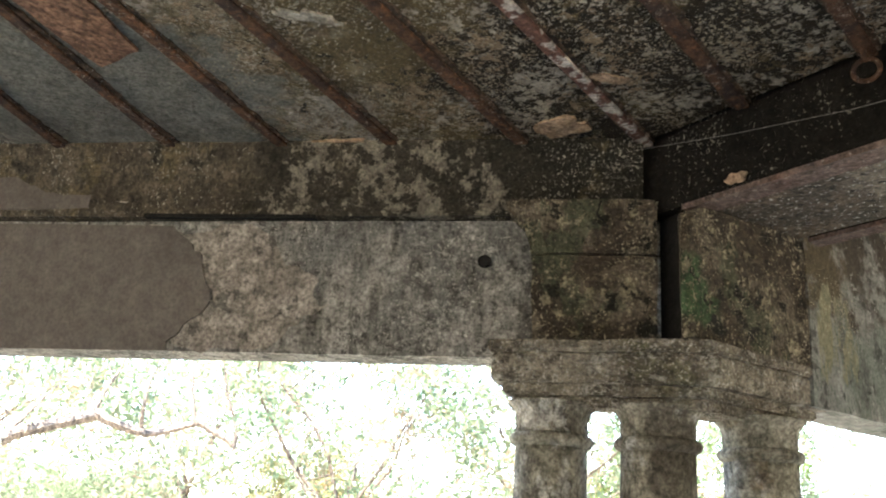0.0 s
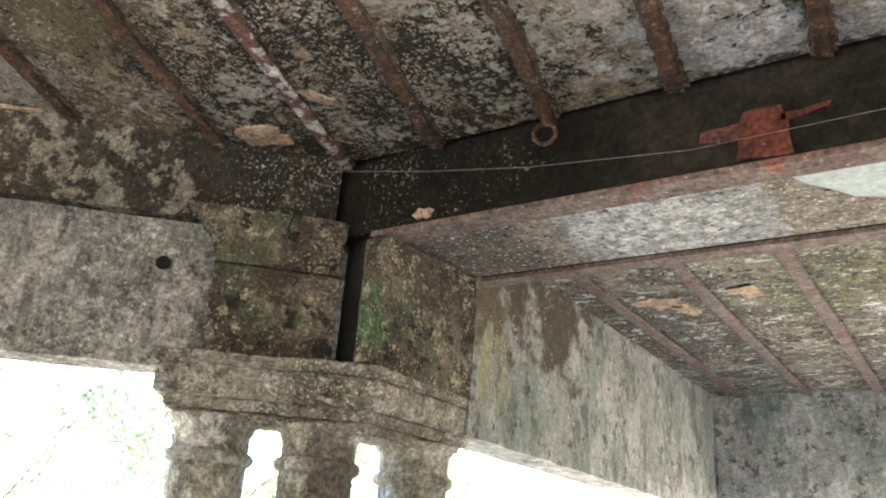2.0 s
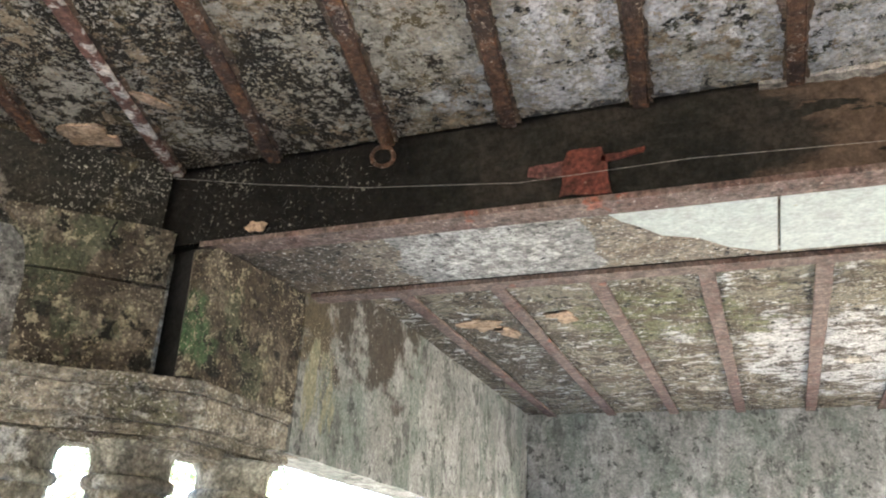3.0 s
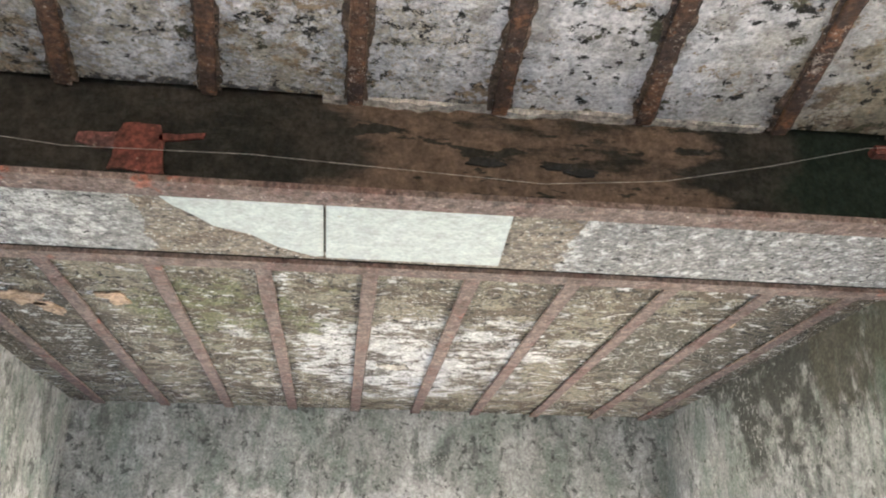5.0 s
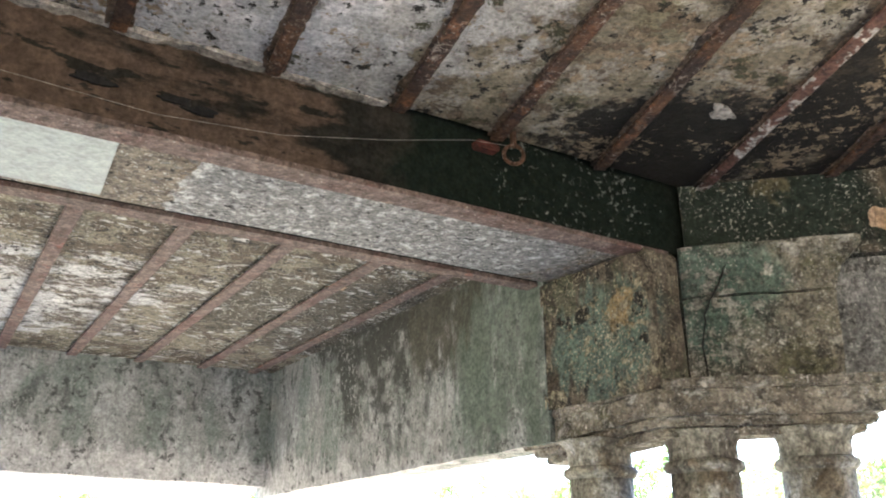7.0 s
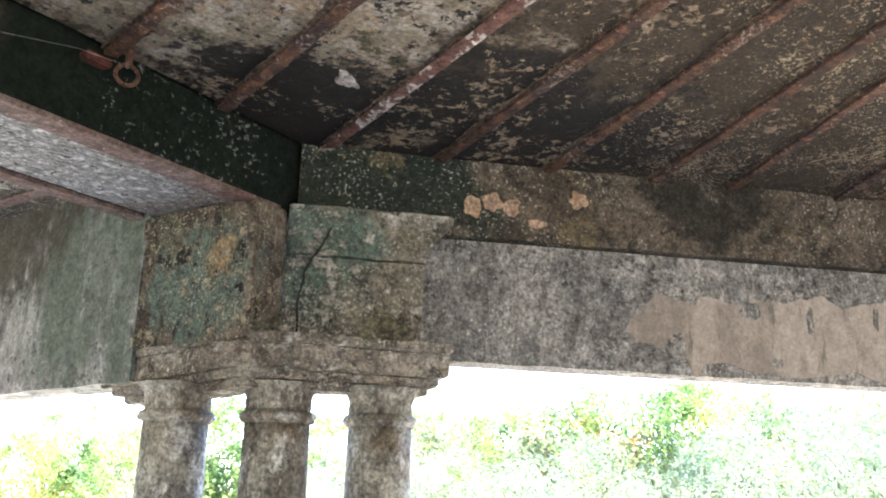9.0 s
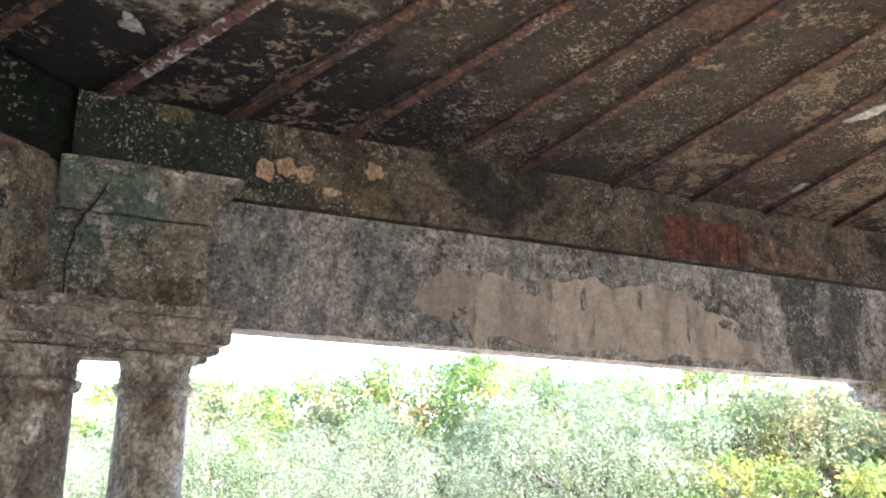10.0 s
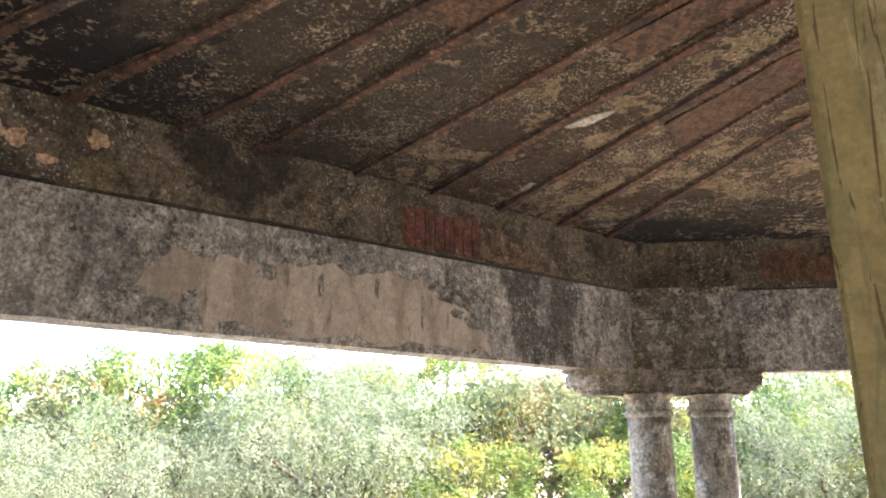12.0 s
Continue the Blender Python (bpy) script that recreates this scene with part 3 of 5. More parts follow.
PORCH_B = Line(-2.93, 11.44, 1, 0, 0, 1)
Z_JOIST, Z_SLAB = 3.35, 3.378


CENTRE = (0.0, -0.30)


def patch(name, spot, mat, parent, wide, high, seed, label="", thick=0.006, rough=0.28, points=26):
    """A ragged flake that lies on a face: spot(u, v, out) gives a place on that face."""
    rng = random.Random(seed)
    bm = bmesh.new()
    rim = []
    for i in range(points):
        a = 2 * math.pi * i / points
        r = 1 + rough * (noise.noise(Vector((math.cos(a) * 1.3, math.sin(a) * 1.3, seed * 1.7))) * 1.6 + rng.uniform(-0.25, 0.25))
        c, s = math.cos(a), math.sin(a)
        q = max(abs(c), abs(s)) ** 0.2
        rim.append((wide / 2 * r * c / q, high / 2 * r * s / q))
    low = [bm.verts.new(spot(u, v, -0.004)) for u, v in rim]
    top = [bm.verts.new(spot(u * 0.985, v * 0.985, thick)) for u, v in rim]
    bm.faces.new(top)
    bm.faces.new(low[::-1])
    for i in range(points):
        bm.faces.new((low[i], low[(i + 1) % points], top[(i + 1) % points], top[i]))
    return part(name, bm, mat, parent, label)


def on_side(line, s, z, out):
    return lambda u, v, w: line.at(s + u, out - w, z + v)


def on_ceiling(x, y, z, turn=0.0):
    c, s = math.cos(radians(turn)), math.sin(radians(turn))
    return lambda u, v, w: Vector((x + u * c - v * s, y + u * s + v * c, z - w))


# ---- ground and floor ----
bm = bmesh.new()
ring = 64
rings = [0.0, 9, 12, 16, 22, 30, 45, 80, 200, 700, 2500]
rows = []
for r in rings[1:]:
    rows.append([bm.verts.new((r * math.cos(2 * math.pi * i / ring), YMID + 3 + r * math.sin(2 * math.pi * i / ring),
                               -0.75 + (0.25 * noise.noise(Vector((r * 0.1, i * 0.35, 0))) if 9 < r < 100 else 0))) for i in range(ring)])
mid = bm.verts.new((0, YMID + 3, -0.75))
for i in range(ring):
    bm.faces.new((mid, rows[0][i], rows[0][(i + 1) % ring]))
    for a, b in zip(rows, rows[1:]):
        bm.faces.new((a[i], b[i], b[(i + 1) % ring], a[(i + 1) % ring]))
tagged(part("ground", bm, ground_mat, smooth=True), "dry grassy earth round the pavilion", "ground", kind="structure")


def octagon(out):
    k = out * math.tan(radians(22.5))
    pts = [(-XC - k, YB + out), (XC + k, YB + out), (XD + out, YD + k), (XD + out, YD - SIDE - k)]
    return pts + [(-x, 2 * YMID - y) for x, y in pts]


bm = bmesh.new()
prism(bm, octagon(0.75)[::-1], -0.8, 0.0)
tagged(part("floor", bm, floor_mat), "worn grey cement floor on a stone plinth", "floor", kind="structure")
bm = bmesh.new()
box(bm, -3.4, 3.4, 7.37, 12.1, -0.8, -0.004)
tagged(part("porch_floor", bm, floor_mat), "worn grey cement porch floor", "floor", kind="structure")

# ---- ceilings ----
def edge_radius(ang):
    """From the middle of the hall to its side, along a heading from +y to the right."""
    a = radians(ang)
    k = math.radians(45) * round(ang / 45)
    return 7.37 / math.cos(a - k)


bm = bmesh.new()
turns, rings_out = 176, 40
rows = []
for i in range(turns):
    ang = 360 * i / turns
    r1 = edge_radius(ang) + 0.04
    row = []
    for j in range(1, rings_out + 1):
        r = r1 * j / rings_out
        x, y = r * math.sin(radians(ang)), YMID + r * math.cos(radians(ang))
        row.append(bm.verts.new((x, y, Z_SLAB + 0.008 * noise.noise(Vector((x * 1.7, y * 1.7, 0))) + 0.005 * noise.noise(Vector((x * 6, y * 6, 4))))))
    rows.append(row)
hub = bm.verts.new((0, YMID, Z_SLAB))
for i in range(turns):
    a, b = rows[i], rows[(i + 1) % turns]
    bm.faces.new((hub, a[0], b[0]))
    for j in range(rings_out - 1):
        bm.faces.new((a[j], a[j + 1], b[j + 1], b[j]))
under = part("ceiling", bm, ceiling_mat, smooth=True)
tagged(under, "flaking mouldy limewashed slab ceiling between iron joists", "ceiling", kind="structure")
bm = bmesh.new()
prism(bm, octagon(0.55)[::-1], Z_SLAB + 0.06, Z_SLAB + 0.45)
tagged(part("roof", bm, stone_mat), "flat masonry roof slab over the pavilion", "roof", kind="structure")

# end of each joist on the hall's sides and its heading
JOISTS = [(-5.152, 4.50, -47), (-4.70, 4.95, -40.5), (-4.266, 5.387, -33.8), (-3.858, 5.795, -28.1), (-3.40, 6.25, -23.6), (-2.97, 6.6, -19.0), (-2.453, 6.6, -16.2),
          (-1.902, 6.6, -13.1), (-1.376, 6.6, -9.2), (-0.862, 6.6, -5.6), (-0.328, 6.6, -0.3), (0.22, 6.6, 3.6), (0.79, 6.6, 8.2), (1.346, 6.6, 10.5), (1.85, 6.6, 13.5),
          (2.455, 6.6, 19.6), (3.095, 6.56, 24.1), (3.53, 6.12, 29.5), (3.96, 5.69, 35), (4.40, 5.25, 41), (4.745, 4.91, 47), (5.237, 4.42, 52), (5.697, 3.96, 58),
          (6.16, 3.49, 63.8), (6.64, 3.01, 69.1), (7.08, 2.57, 74)]
for ang in list(range(80, 272, 6)) + [277, 282, 287, 292, 297, 302]:
    r = edge_radius(ang)
    JOISTS.append((r * math.sin(radians(ang)), YMID + r * math.cos(radians(ang)), ang))


def slab_strip(bm, x0, x1, y_of, z, seed, low):
    """One slab course between two joists, cut to the plan, with an uneven under side."""
    steps = 26
    cols = [x0, (2 * x0 + x1) / 3, (x0 + 2 * x1) / 3, x1]
    grid = []
    for x in cols:
        top, bottom = y_of(x), low(x)
        grid.append([bm.verts.new((x, bottom + (top - bottom) * j / steps, z + 0.007 * noise.noise(Vector((x * 2.1, j * 0.9, seed))))) for j in range(steps + 1)])
    for a, b in zip(grid, grid[1:]):
        for j in range(steps):
            bm.faces.new((a[j], a[j + 1], b[j + 1], b[j]))
    lid = [bm.verts.new((x, y, z + 0.3)) for x, y in ((x0, low(x0)), (x1, low(x1)), (x1, y_of(x1)), (x0, y_of(x0)))]
    bm.faces.new(lid)


JOIST_PORCH = [-2.41, -1.86, -1.31, -0.76, -0.21, 0.33, 0.87, 1.42, 1.97, 2.45]
Z_PJ, Z_PS = 3.18, 3.205
bm = bmesh.new()
edges = [-2.70] + JOIST_PORCH + [2.70]
for i, (x0, x1) in enumerate(zip(edges, edges[1:])):
    slab_strip(bm, x0, x1, lambda x: 11.50, Z_PS, i + 60, lambda x: 7.44)
tagged(part("porch_ceiling", bm, porch_mat), "lichen-covered porch ceiling between rusted joists", "ceiling", kind="structure")
bm = bmesh.new()
box(bm, -3.2, 3.2, 7.95, 11.95, Z_PS + 0.31, Z_PS + 0.42)
tagged(part("porch_roof", bm, stone_mat), "flat masonry roof slab over the porch", "roof", kind="structure")


def joist(x, y, heading, length, z, mat, seed, wide=0.074, label="", group="", edge=None):
    """The lower flange and a stub of the web of a rolled iron joist, running back from its end at the wall."""
    a = radians(heading)
    back, across = Vector((-math.sin(a), -math.cos(a), 0)), Vector((math.cos(a), -math.sin(a), 0))
    start = Vector((x, y, z)) - back * 0.05
    steps = 44
    prof = [(-wide / 2, 0.004), (-wide / 2 + 0.006, 0), (wide / 2 - 0.006, 0), (wide / 2, 0.004), (wide / 2, 0.014), (0.012, 0.022), (0.012, 0.06), (-0.012, 0.06),
            (-0.012, 0.022), (-wide / 2, 0.014)]
    bm = bmesh.new()
    rows = []
    for j in range(steps + 1):
        d = length * j / steps
        w = 1 + 0.07 * noise.noise(Vector((seed * 3.1, d * 4.0, 1.0)))
        sag = 0.006 * noise.noise(Vector((seed, d * 0.8, 3.0)))
        rows.append([bm.verts.new(start + back * d + across * (u * w + sag) + Vector((0, 0, v))) for u, v in prof])
    k = len(prof)
    for p, q in zip(rows, rows[1:]):
        for i in range(k):
            bm.faces.new((p[i], q[i], q[(i + 1) % k], p[(i + 1) % k]))
    bm.faces.new(rows[0])
    bm.faces.new(rows[-1][::-1])
    ob = tagged(new("ceiling_joist"), label, "joist", group)
    part("flange", bm, mat, ob)
    if edge:
        bm = bmesh.new()
        rows = []
        steps = 260
        for j in range(steps + 1):
            d = length * j / steps
            l_ = wide / 2 + 0.008 + 0.022 * max(0, noise.noise(Vector((seed * 2.3, d * 3.0, 7.0))) + 0.2) + 0.014 * noise.noise(Vector((seed, d * 14, 2.0))) + 0.008 * noise.noise(Vector((seed, d * 40, 6.0)))
            r_ = wide / 2 + 0.008 + 0.022 * max(0, noise.noise(Vector((seed * 1.7, d * 3.0, 11.0))) + 0.2) + 0.014 * noise.noise(Vector((seed, d * 14, 5.0))) + 0.008 * noise.noise(Vector((seed, d * 40, 9.0)))
            rows.append([bm.verts.new(start + back * d + across * u + Vector((0, 0, v))) for u, v in ((-l_, 0.020), (r_, 0.020), (r_, 0.034), (-l_, 0.034))])
        for p, q in zip(rows, rows[1:]):
            for i in range(4):
                bm.faces.new((p[i], q[i], q[(i + 1) % 4], p[(i + 1) % 4]))
        bm.faces.new(rows[0])
        bm.faces.new(rows[-1][::-1])
        part("broken_edge", bm, edge, ob, "ragged rust-stained plaster edge")
    return ob


for i, (x, y, heading) in enumerate(JOISTS):
    pale = i in (5, 16)
    length = math.hypot(x - CENTRE[0], y - CENTRE[1]) - 1.5
    joist(x, y, heading, length, Z_JOIST, pale_joist_mat if pale else rust_mat, i, 0.060,
          "rusted iron ceiling joist with remnants of white paint" if pale else "rusted iron joist under the flaking ceiling", "hall ceiling joists", edge_mat)
for i, x in enumerate(JOIST_PORCH):
    joist(x, 11.46, 0, 4.06, Z_PJ, flange_mat, i + 50, 0.085, "dusty rusted iron joist under the porch ceiling", "porch ceiling joists")


# ---- lintel beams on the eight sides ----
LOW = {"a": (2.342, -0.0185), "c": (2.296, -0.008), "d": (2.240, 0.0)}     # height of the lower edge at the start of a side, and its fall
BAND = {"a": (3.0, -0.010), "c": (2.940, 0.0), "d": (2.945, 0.0)}          # the same for the joint under the upper band
LEAN = {"a": -0.060, "c": -0.010}


def lintel(key, s0=0.0, s1=SIDE):
    line = SIDES[key]
    low_at = lambda s: LOW.get(key, (2.28, 0))[0] + LOW.get(key, (2.28, 0))[1] * s
    band_at = lambda s: BAND.get(key, (2.96, 0))[0] + BAND.get(key, (2.96, 0))[1] * s
    lean = LEAN.get(key, 0.0)
    root = tagged(new("lintel_beam"), "mould-stained plastered lintel beam with an upper band", "beam", "lintel beams", "structure")
    bm = bmesh.new()
    k = 60
    face = lambda s, z: 0.045 + 0.006 * noise.noise(Vector((s * 2.0, z * 3.0, ord(key))))
    n_up = 8
    grid = []
    for i in range(k + 1):
        s = s0 + (s1 - s0) * i / k
        zl, zb = low_at(s), band_at(s)
        ups = [zl + (zb - zl) * j / n_up for j in range(n_up + 1)]
        grid.append([bm.verts.new(line.at(s, face(s, z), z + (0.007 * noise.noise(Vector((s * 5, 1.0, ord(key)))) + 0.004 * noise.noise(Vector((s * 21, 3.0, ord(key)))) if j == 0 else 0)))
                     for j, z in enumerate(ups)] + [bm.verts.new(line.at(s, 0.26, zb)), bm.verts.new(line.at(s, 0.26, zl))])
    m = n_up + 3
    for a, b in zip(grid, grid[1:]):
        for j in range(m):
            bm.faces.new((a[j], b[j], b[(j + 1) % m], a[(j + 1) % m]))
    bm.faces.new(grid[0])
    bm.faces.new(grid[-1][::-1])
    part("beam", bm, lintel_mat, root, "streaked grey plaster lintel")
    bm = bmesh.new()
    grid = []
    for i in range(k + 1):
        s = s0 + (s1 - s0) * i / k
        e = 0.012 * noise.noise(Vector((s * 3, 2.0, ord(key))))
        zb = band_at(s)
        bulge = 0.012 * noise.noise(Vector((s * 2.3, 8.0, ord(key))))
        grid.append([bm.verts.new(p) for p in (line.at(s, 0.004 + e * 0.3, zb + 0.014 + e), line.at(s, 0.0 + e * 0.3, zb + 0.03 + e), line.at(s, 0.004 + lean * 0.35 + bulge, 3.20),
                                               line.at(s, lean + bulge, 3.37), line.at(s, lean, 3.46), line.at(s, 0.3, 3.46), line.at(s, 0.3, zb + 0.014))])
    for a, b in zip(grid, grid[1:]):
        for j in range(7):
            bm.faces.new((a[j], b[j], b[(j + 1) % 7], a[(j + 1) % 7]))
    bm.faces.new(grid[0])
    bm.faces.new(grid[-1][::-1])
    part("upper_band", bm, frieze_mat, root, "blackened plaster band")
    return root


beams = {}
# sides e to h are unseen, added to shape the light in the hall
for key in "acdefgh":
    beams[key] = lintel(key, -0.06 if key in "ac" else 0.0)

# ---- girder of side b: two rusted joists with slabs between them ----
girder = tagged(new("steel_girder"), "rusted twin girder with a lichened slab soffit and pale tiles", "girder", kind="structure")


def strip(name, x0, x1, y0, y1, z0, z1, mat, label, wob=0.004, parent=None, bevel=0.0):
    bm = bmesh.new()
    k = 48
    rows = []
    for i in range(k + 1):
        x = x0 + (x1 - x0) * i / k
        e = wob * noise.noise(Vector((x * 4, y0 * 3, z0)))
        rows.append([bm.verts.new((x, y0 + e, z0 + e * 0.4)), bm.verts.new((x, y1 + e, z0 + e * 0.4)), bm.verts.new((x, y1, z1)), bm.verts.new((x, y0, z1))])
    for a, b in zip(rows, rows[1:]):
        for j in range(4):
            bm.faces.new((a[j], b[j], b[(j + 1) % 4], a[(j + 1) % 4]))
    bm.faces.new(rows[0])
    bm.faces.new(rows[-1][::-1])
    return part(name, bm, mat, parent or girder, label)


strip("web", -3.15, 3.15, 6.675, 6.76, 3.012, 3.46, web_mat, "dark girder web face", 0.012)
strip("flange", -2.80, 2.90, 6.655, 6.775, 2.985, 3.010, flange_mat, "dusty rusted lower flange")
strip("soffit_slab", -2.76, 2.86, 6.777, 7.36, 3.002, 3.10, soffit_mat, "lichened slab soffit", 0.003)
strip("flange", -2.76, 2.90, 7.395, 7.49, 2.988, 3.010, flange_mat, "dusty rusted lower flange")
strip("web", -3.0, 3.0, 7.40, 7.47, 3.012, 3.46, web_mat, "dark girder web face", 0.006)
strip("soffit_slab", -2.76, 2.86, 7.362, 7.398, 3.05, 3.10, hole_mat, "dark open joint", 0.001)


def tile(outline, seed):
    bm = bmesh.new()
    prism(bm, outline, 2.992, 3.0035, 0.002)
    part("tile", bm, marble_mat, girder, "pale grey-white tile set in the soffit")


tile([(-1.03, 6.79), (-0.425, 6.785), (-0.43, 7.30), (-0.47, 7.31), (-0.62, 7.22), (-0.72, 7.10), (-0.86, 7.04), (-0.93, 6.93), (-0.99, 6.87)], 1)
tile([(-0.415, 6.785), (0.30, 6.785), (0.335, 7.31), (-0.42, 7.315)], 2)


# ---- porch beams ----
def plain_beam(name, line, s0, s1, z_start, z_end, z1, thick, mat, label):
    root = tagged(new(name), label, "beam", "porch beams", "structure")
    bm = bmesh.new()
    k, n_up = 44, 8
    grid = []
    for i in range(k + 1):
        s = s0 + (s1 - s0) * i / k
        col = []
        z0 = z_start + (z_end - z_start) * i / k
        for j in range(n_up + 1):
            z = z0 + (z1 - z0) * j / n_up
            col.append(bm.verts.new(line.at(s, 0.010 * noise.noise(Vector((s * 2.2, z * 2.5, s1 + thick))), z + (0.01 * noise.noise(Vector((s * 5, 4.0, s1))) if j == 0 else 0))))
        grid.append(col + [bm.verts.new(line.at(s, thick, z1)), bm.verts.new(line.at(s, thick, z0))])
    m = n_up + 3
    for a, b in zip(grid, grid[1:]):
        for j in range(m):
            bm.faces.new((a[j], b[j], b[(j + 1) % m], a[(j + 1) % m]))
    bm.faces.new(grid[0])
    bm.faces.new(grid[-1][::-1])
    part("beam", bm, mat, root)
    return root


plain_beam("porch_beam", PORCH_L, 0.15, 4.5, 2.205, 2.185, 3.5, 0.28, algae_mat, "green algae-streaked plaster porch beam")
plain_beam("porch_beam", PORCH_R, 0.15, 4.5, 2.135, 2.075, 3.5, 0.28, algae_mat, "green algae-streaked plaster porch beam")
back_beam = plain_beam("porch_beam", PORCH_B, 0.29, 5.57, 2.315, 2.165, 3.5, 0.28, algae_mat, "grey streaked plaster porch beam with pale bare foot")


# ---- columns ----
def column(x, y, label, top=2.13, r=0.165):
    drop = 2.13 - top
    root = tagged(new("column"), label, "column", "stone columns")
    root.location = (x, y, 0)
    def turned(name, prof, lab=""):
        bm = bmesh.new()
        k = 28
        rows = []
        for rad, z in prof:
            rows.append([bm.verts.new((rad * (1 + 0.012 * noise.noise(Vector((i * 0.7, z * 4, x)))) * math.cos(2 * math.pi * i / k),
                                       rad * math.sin(2 * math.pi * i / k), z)) for i in range(k)])
        for a, b in zip(rows, rows[1:]):
            for i in range(k):
                bm.faces.new((a[i], a[(i + 1) % k], b[(i + 1) % k], b[i]))
        bm.faces.new(rows[0][::-1])
        bm.faces.new(rows[-1])
        part(name, bm, column_mat, root, lab, smooth=True)
    turned("base", [(r + 0.09, 0.0), (r + 0.09, 0.12), (r + 0.06, 0.14), (r + 0.07, 0.18), (r + 0.03, 0.22), (r + 0.01, 0.24)])
    turned("shaft", [(r + 0.008, 0.24)] + [(r + 0.008 - 0.016 * j / 10, 0.24 + (1.70 - drop) * j / 10) for j in range(1, 11)])
    turned("collar", [(a, z - drop) for a, z in ((r - 0.008, 1.94), (r + 0.012, 1.952), (r + 0.022, 1.97), (r + 0.012, 1.992), (r - 0.006, 2.0))], "worn moulded ring")
    turned("capital", [(a, z - drop) for a, z in ((r - 0.006, 2.0), (r - 0.006, 2.06), (r + 0.002, 2.085), (r + 0.014, 2.105), (r + 0.034, 2.122), (r + 0.036, 2.13))], "weathered moulded capital")
    return root


def offset_path(path, side):
    """A plan polyline moved sideways."""
    out = []
    for i, p in enumerate(path):
        p = Vector(p)
        a = (p - Vector(path[i - 1])).normalized() if i else None
        b = (Vector(path[i + 1]) - p).normalized() if i + 1 < len(path) else None
        if a is None or b is None:
            d = a or b
            q = p + Vector((-d.y, d.x)) * side
        else:
            na, nb = Vector((-a.y, a.x)), Vector((-b.y, b.x))
            m = (na + nb).normalized()
            q = p + m * (side / max(0.3, m.dot(na)))
        out.append((q.x, q.y))
    return out


def abacus(path, seed, inward, top, wide=0.37, low=2.112, sag=None):
    """The stepped stone course on a group of columns, along its inner edge. inward: +1 where the hall lies left of the path. sag: fall per metre past a y."""
    root = tagged(new("abacus_course"), "eroded moulded stone course on the column capitals", "capital", "abacus courses")
    high = top - low
    for name, grow, f0, f1 in (("lower_moulding", -0.085, 0.0, 0.16), ("middle_moulding", -0.040, 0.165, 0.33), ("abacus", 0.0, 0.335, 0.80), ("fillet", 0.016, 0.81, 1.0)):
        p = [Vector(q) for q in path]
        p[0] += (p[0] - p[1]).normalized() * grow
        p[-1] += (p[-1] - p[-2]).normalized() * grow
        line_ = [(q.x, q.y) for q in p]
        bm = bmesh.new()
        prism(bm, offset_path(line_, inward * grow) + offset_path(line_, -inward * (wide + grow))[::-1], low + high * f0, low + high * f1, 0.010)
        roughen(bm, 0.0065, seed)
        if sag:
            for v in bm.verts:
                v.co.z -= max(0.0, v.co.y - sag[0]) * sag[1]
        part(name, bm, abacus_mat, root)
    return root


def impost(line, s0, s1, inner, outer, z0, z1, seed, flare=1, mat=stone_mat, label="mossy cracked stone impost block over the abacus"):
    """A block with a hollow-curved end that flares towards the top; a joint runs across it."""
    root = tagged(new("impost_block"), label, "stone block", "impost blocks")
    cut = z0 + (z1 - z0) * 0.62
    def piece(name, rows):
        bm = bmesh.new()
        rings_ = []
        for e, z, o in rows:
            rings_.append([bm.verts.new(line.at(s0, o, z)), bm.verts.new(line.at((s0 + s1) / 2, o, z)), bm.verts.new(line.at(s1 + e * flare, o, z)), bm.verts.new(line.at(s1 + e * flare, outer, z)), bm.verts.new(line.at(s0, outer, z))])
        for a, b in zip(rings_, rings_[1:]):
            for j in range(5):
                bm.faces.new((a[j], a[(j + 1) % 5], b[(j + 1) % 5], b[j]))
        bm.faces.new(rings_[0][::-1])
        bm.faces.new(rings_[-1])
        es = [ed for ed in bm.edges if abs(ed.verts[0].co.z - ed.verts[1].co.z) > 0.004]
        bmesh.ops.bevel(bm, geom=es, offset=0.016, segments=2, affect="EDGES", clamp_overlap=True)
        roughen(bm, 0.0065, seed)
        part(name, bm, mat, root)
    piece("lower_stone", [(0, z0, inner), (0.004, z0 + 0.1, inner), (0.012, cut - 0.05, inner), (0.02, cut - 0.007, inner)])
    h = z1 - cut
    piece("upper_stone", [(0.022, cut + 0.007, inner), (0.03, cut + 0.2 * h, inner), (0.055, cut + 0.5 * h, inner - 0.008), (0.11, cut + 0.72 * h, inner - 0.02), (0.14, cut + 0.86 * h, inner - 0.03), (0.14, z1, inner - 0.03)])
    return root


PALE_COL = "lichened grey stone column with a ringed neck"
A, B, C, D = (SIDES[k] for k in "abcd")
# corner between a and the porch
column(-3.335, 6.41, PALE_COL)
column(-3.0, 6.715, PALE_COL)
column(-2.83, 7.19, PALE_COL)
abacus([A.plan(0.60, -0.075), (-2.68, 6.67), (-2.67, 7.50)], 3, -1, 2.385)
impost(A, -0.12, 0.43, -0.03, 0.24, 2.388, 3.065, 5, mat=moss_mat, label="black-mottled stone impost block with a hollow-curved end")


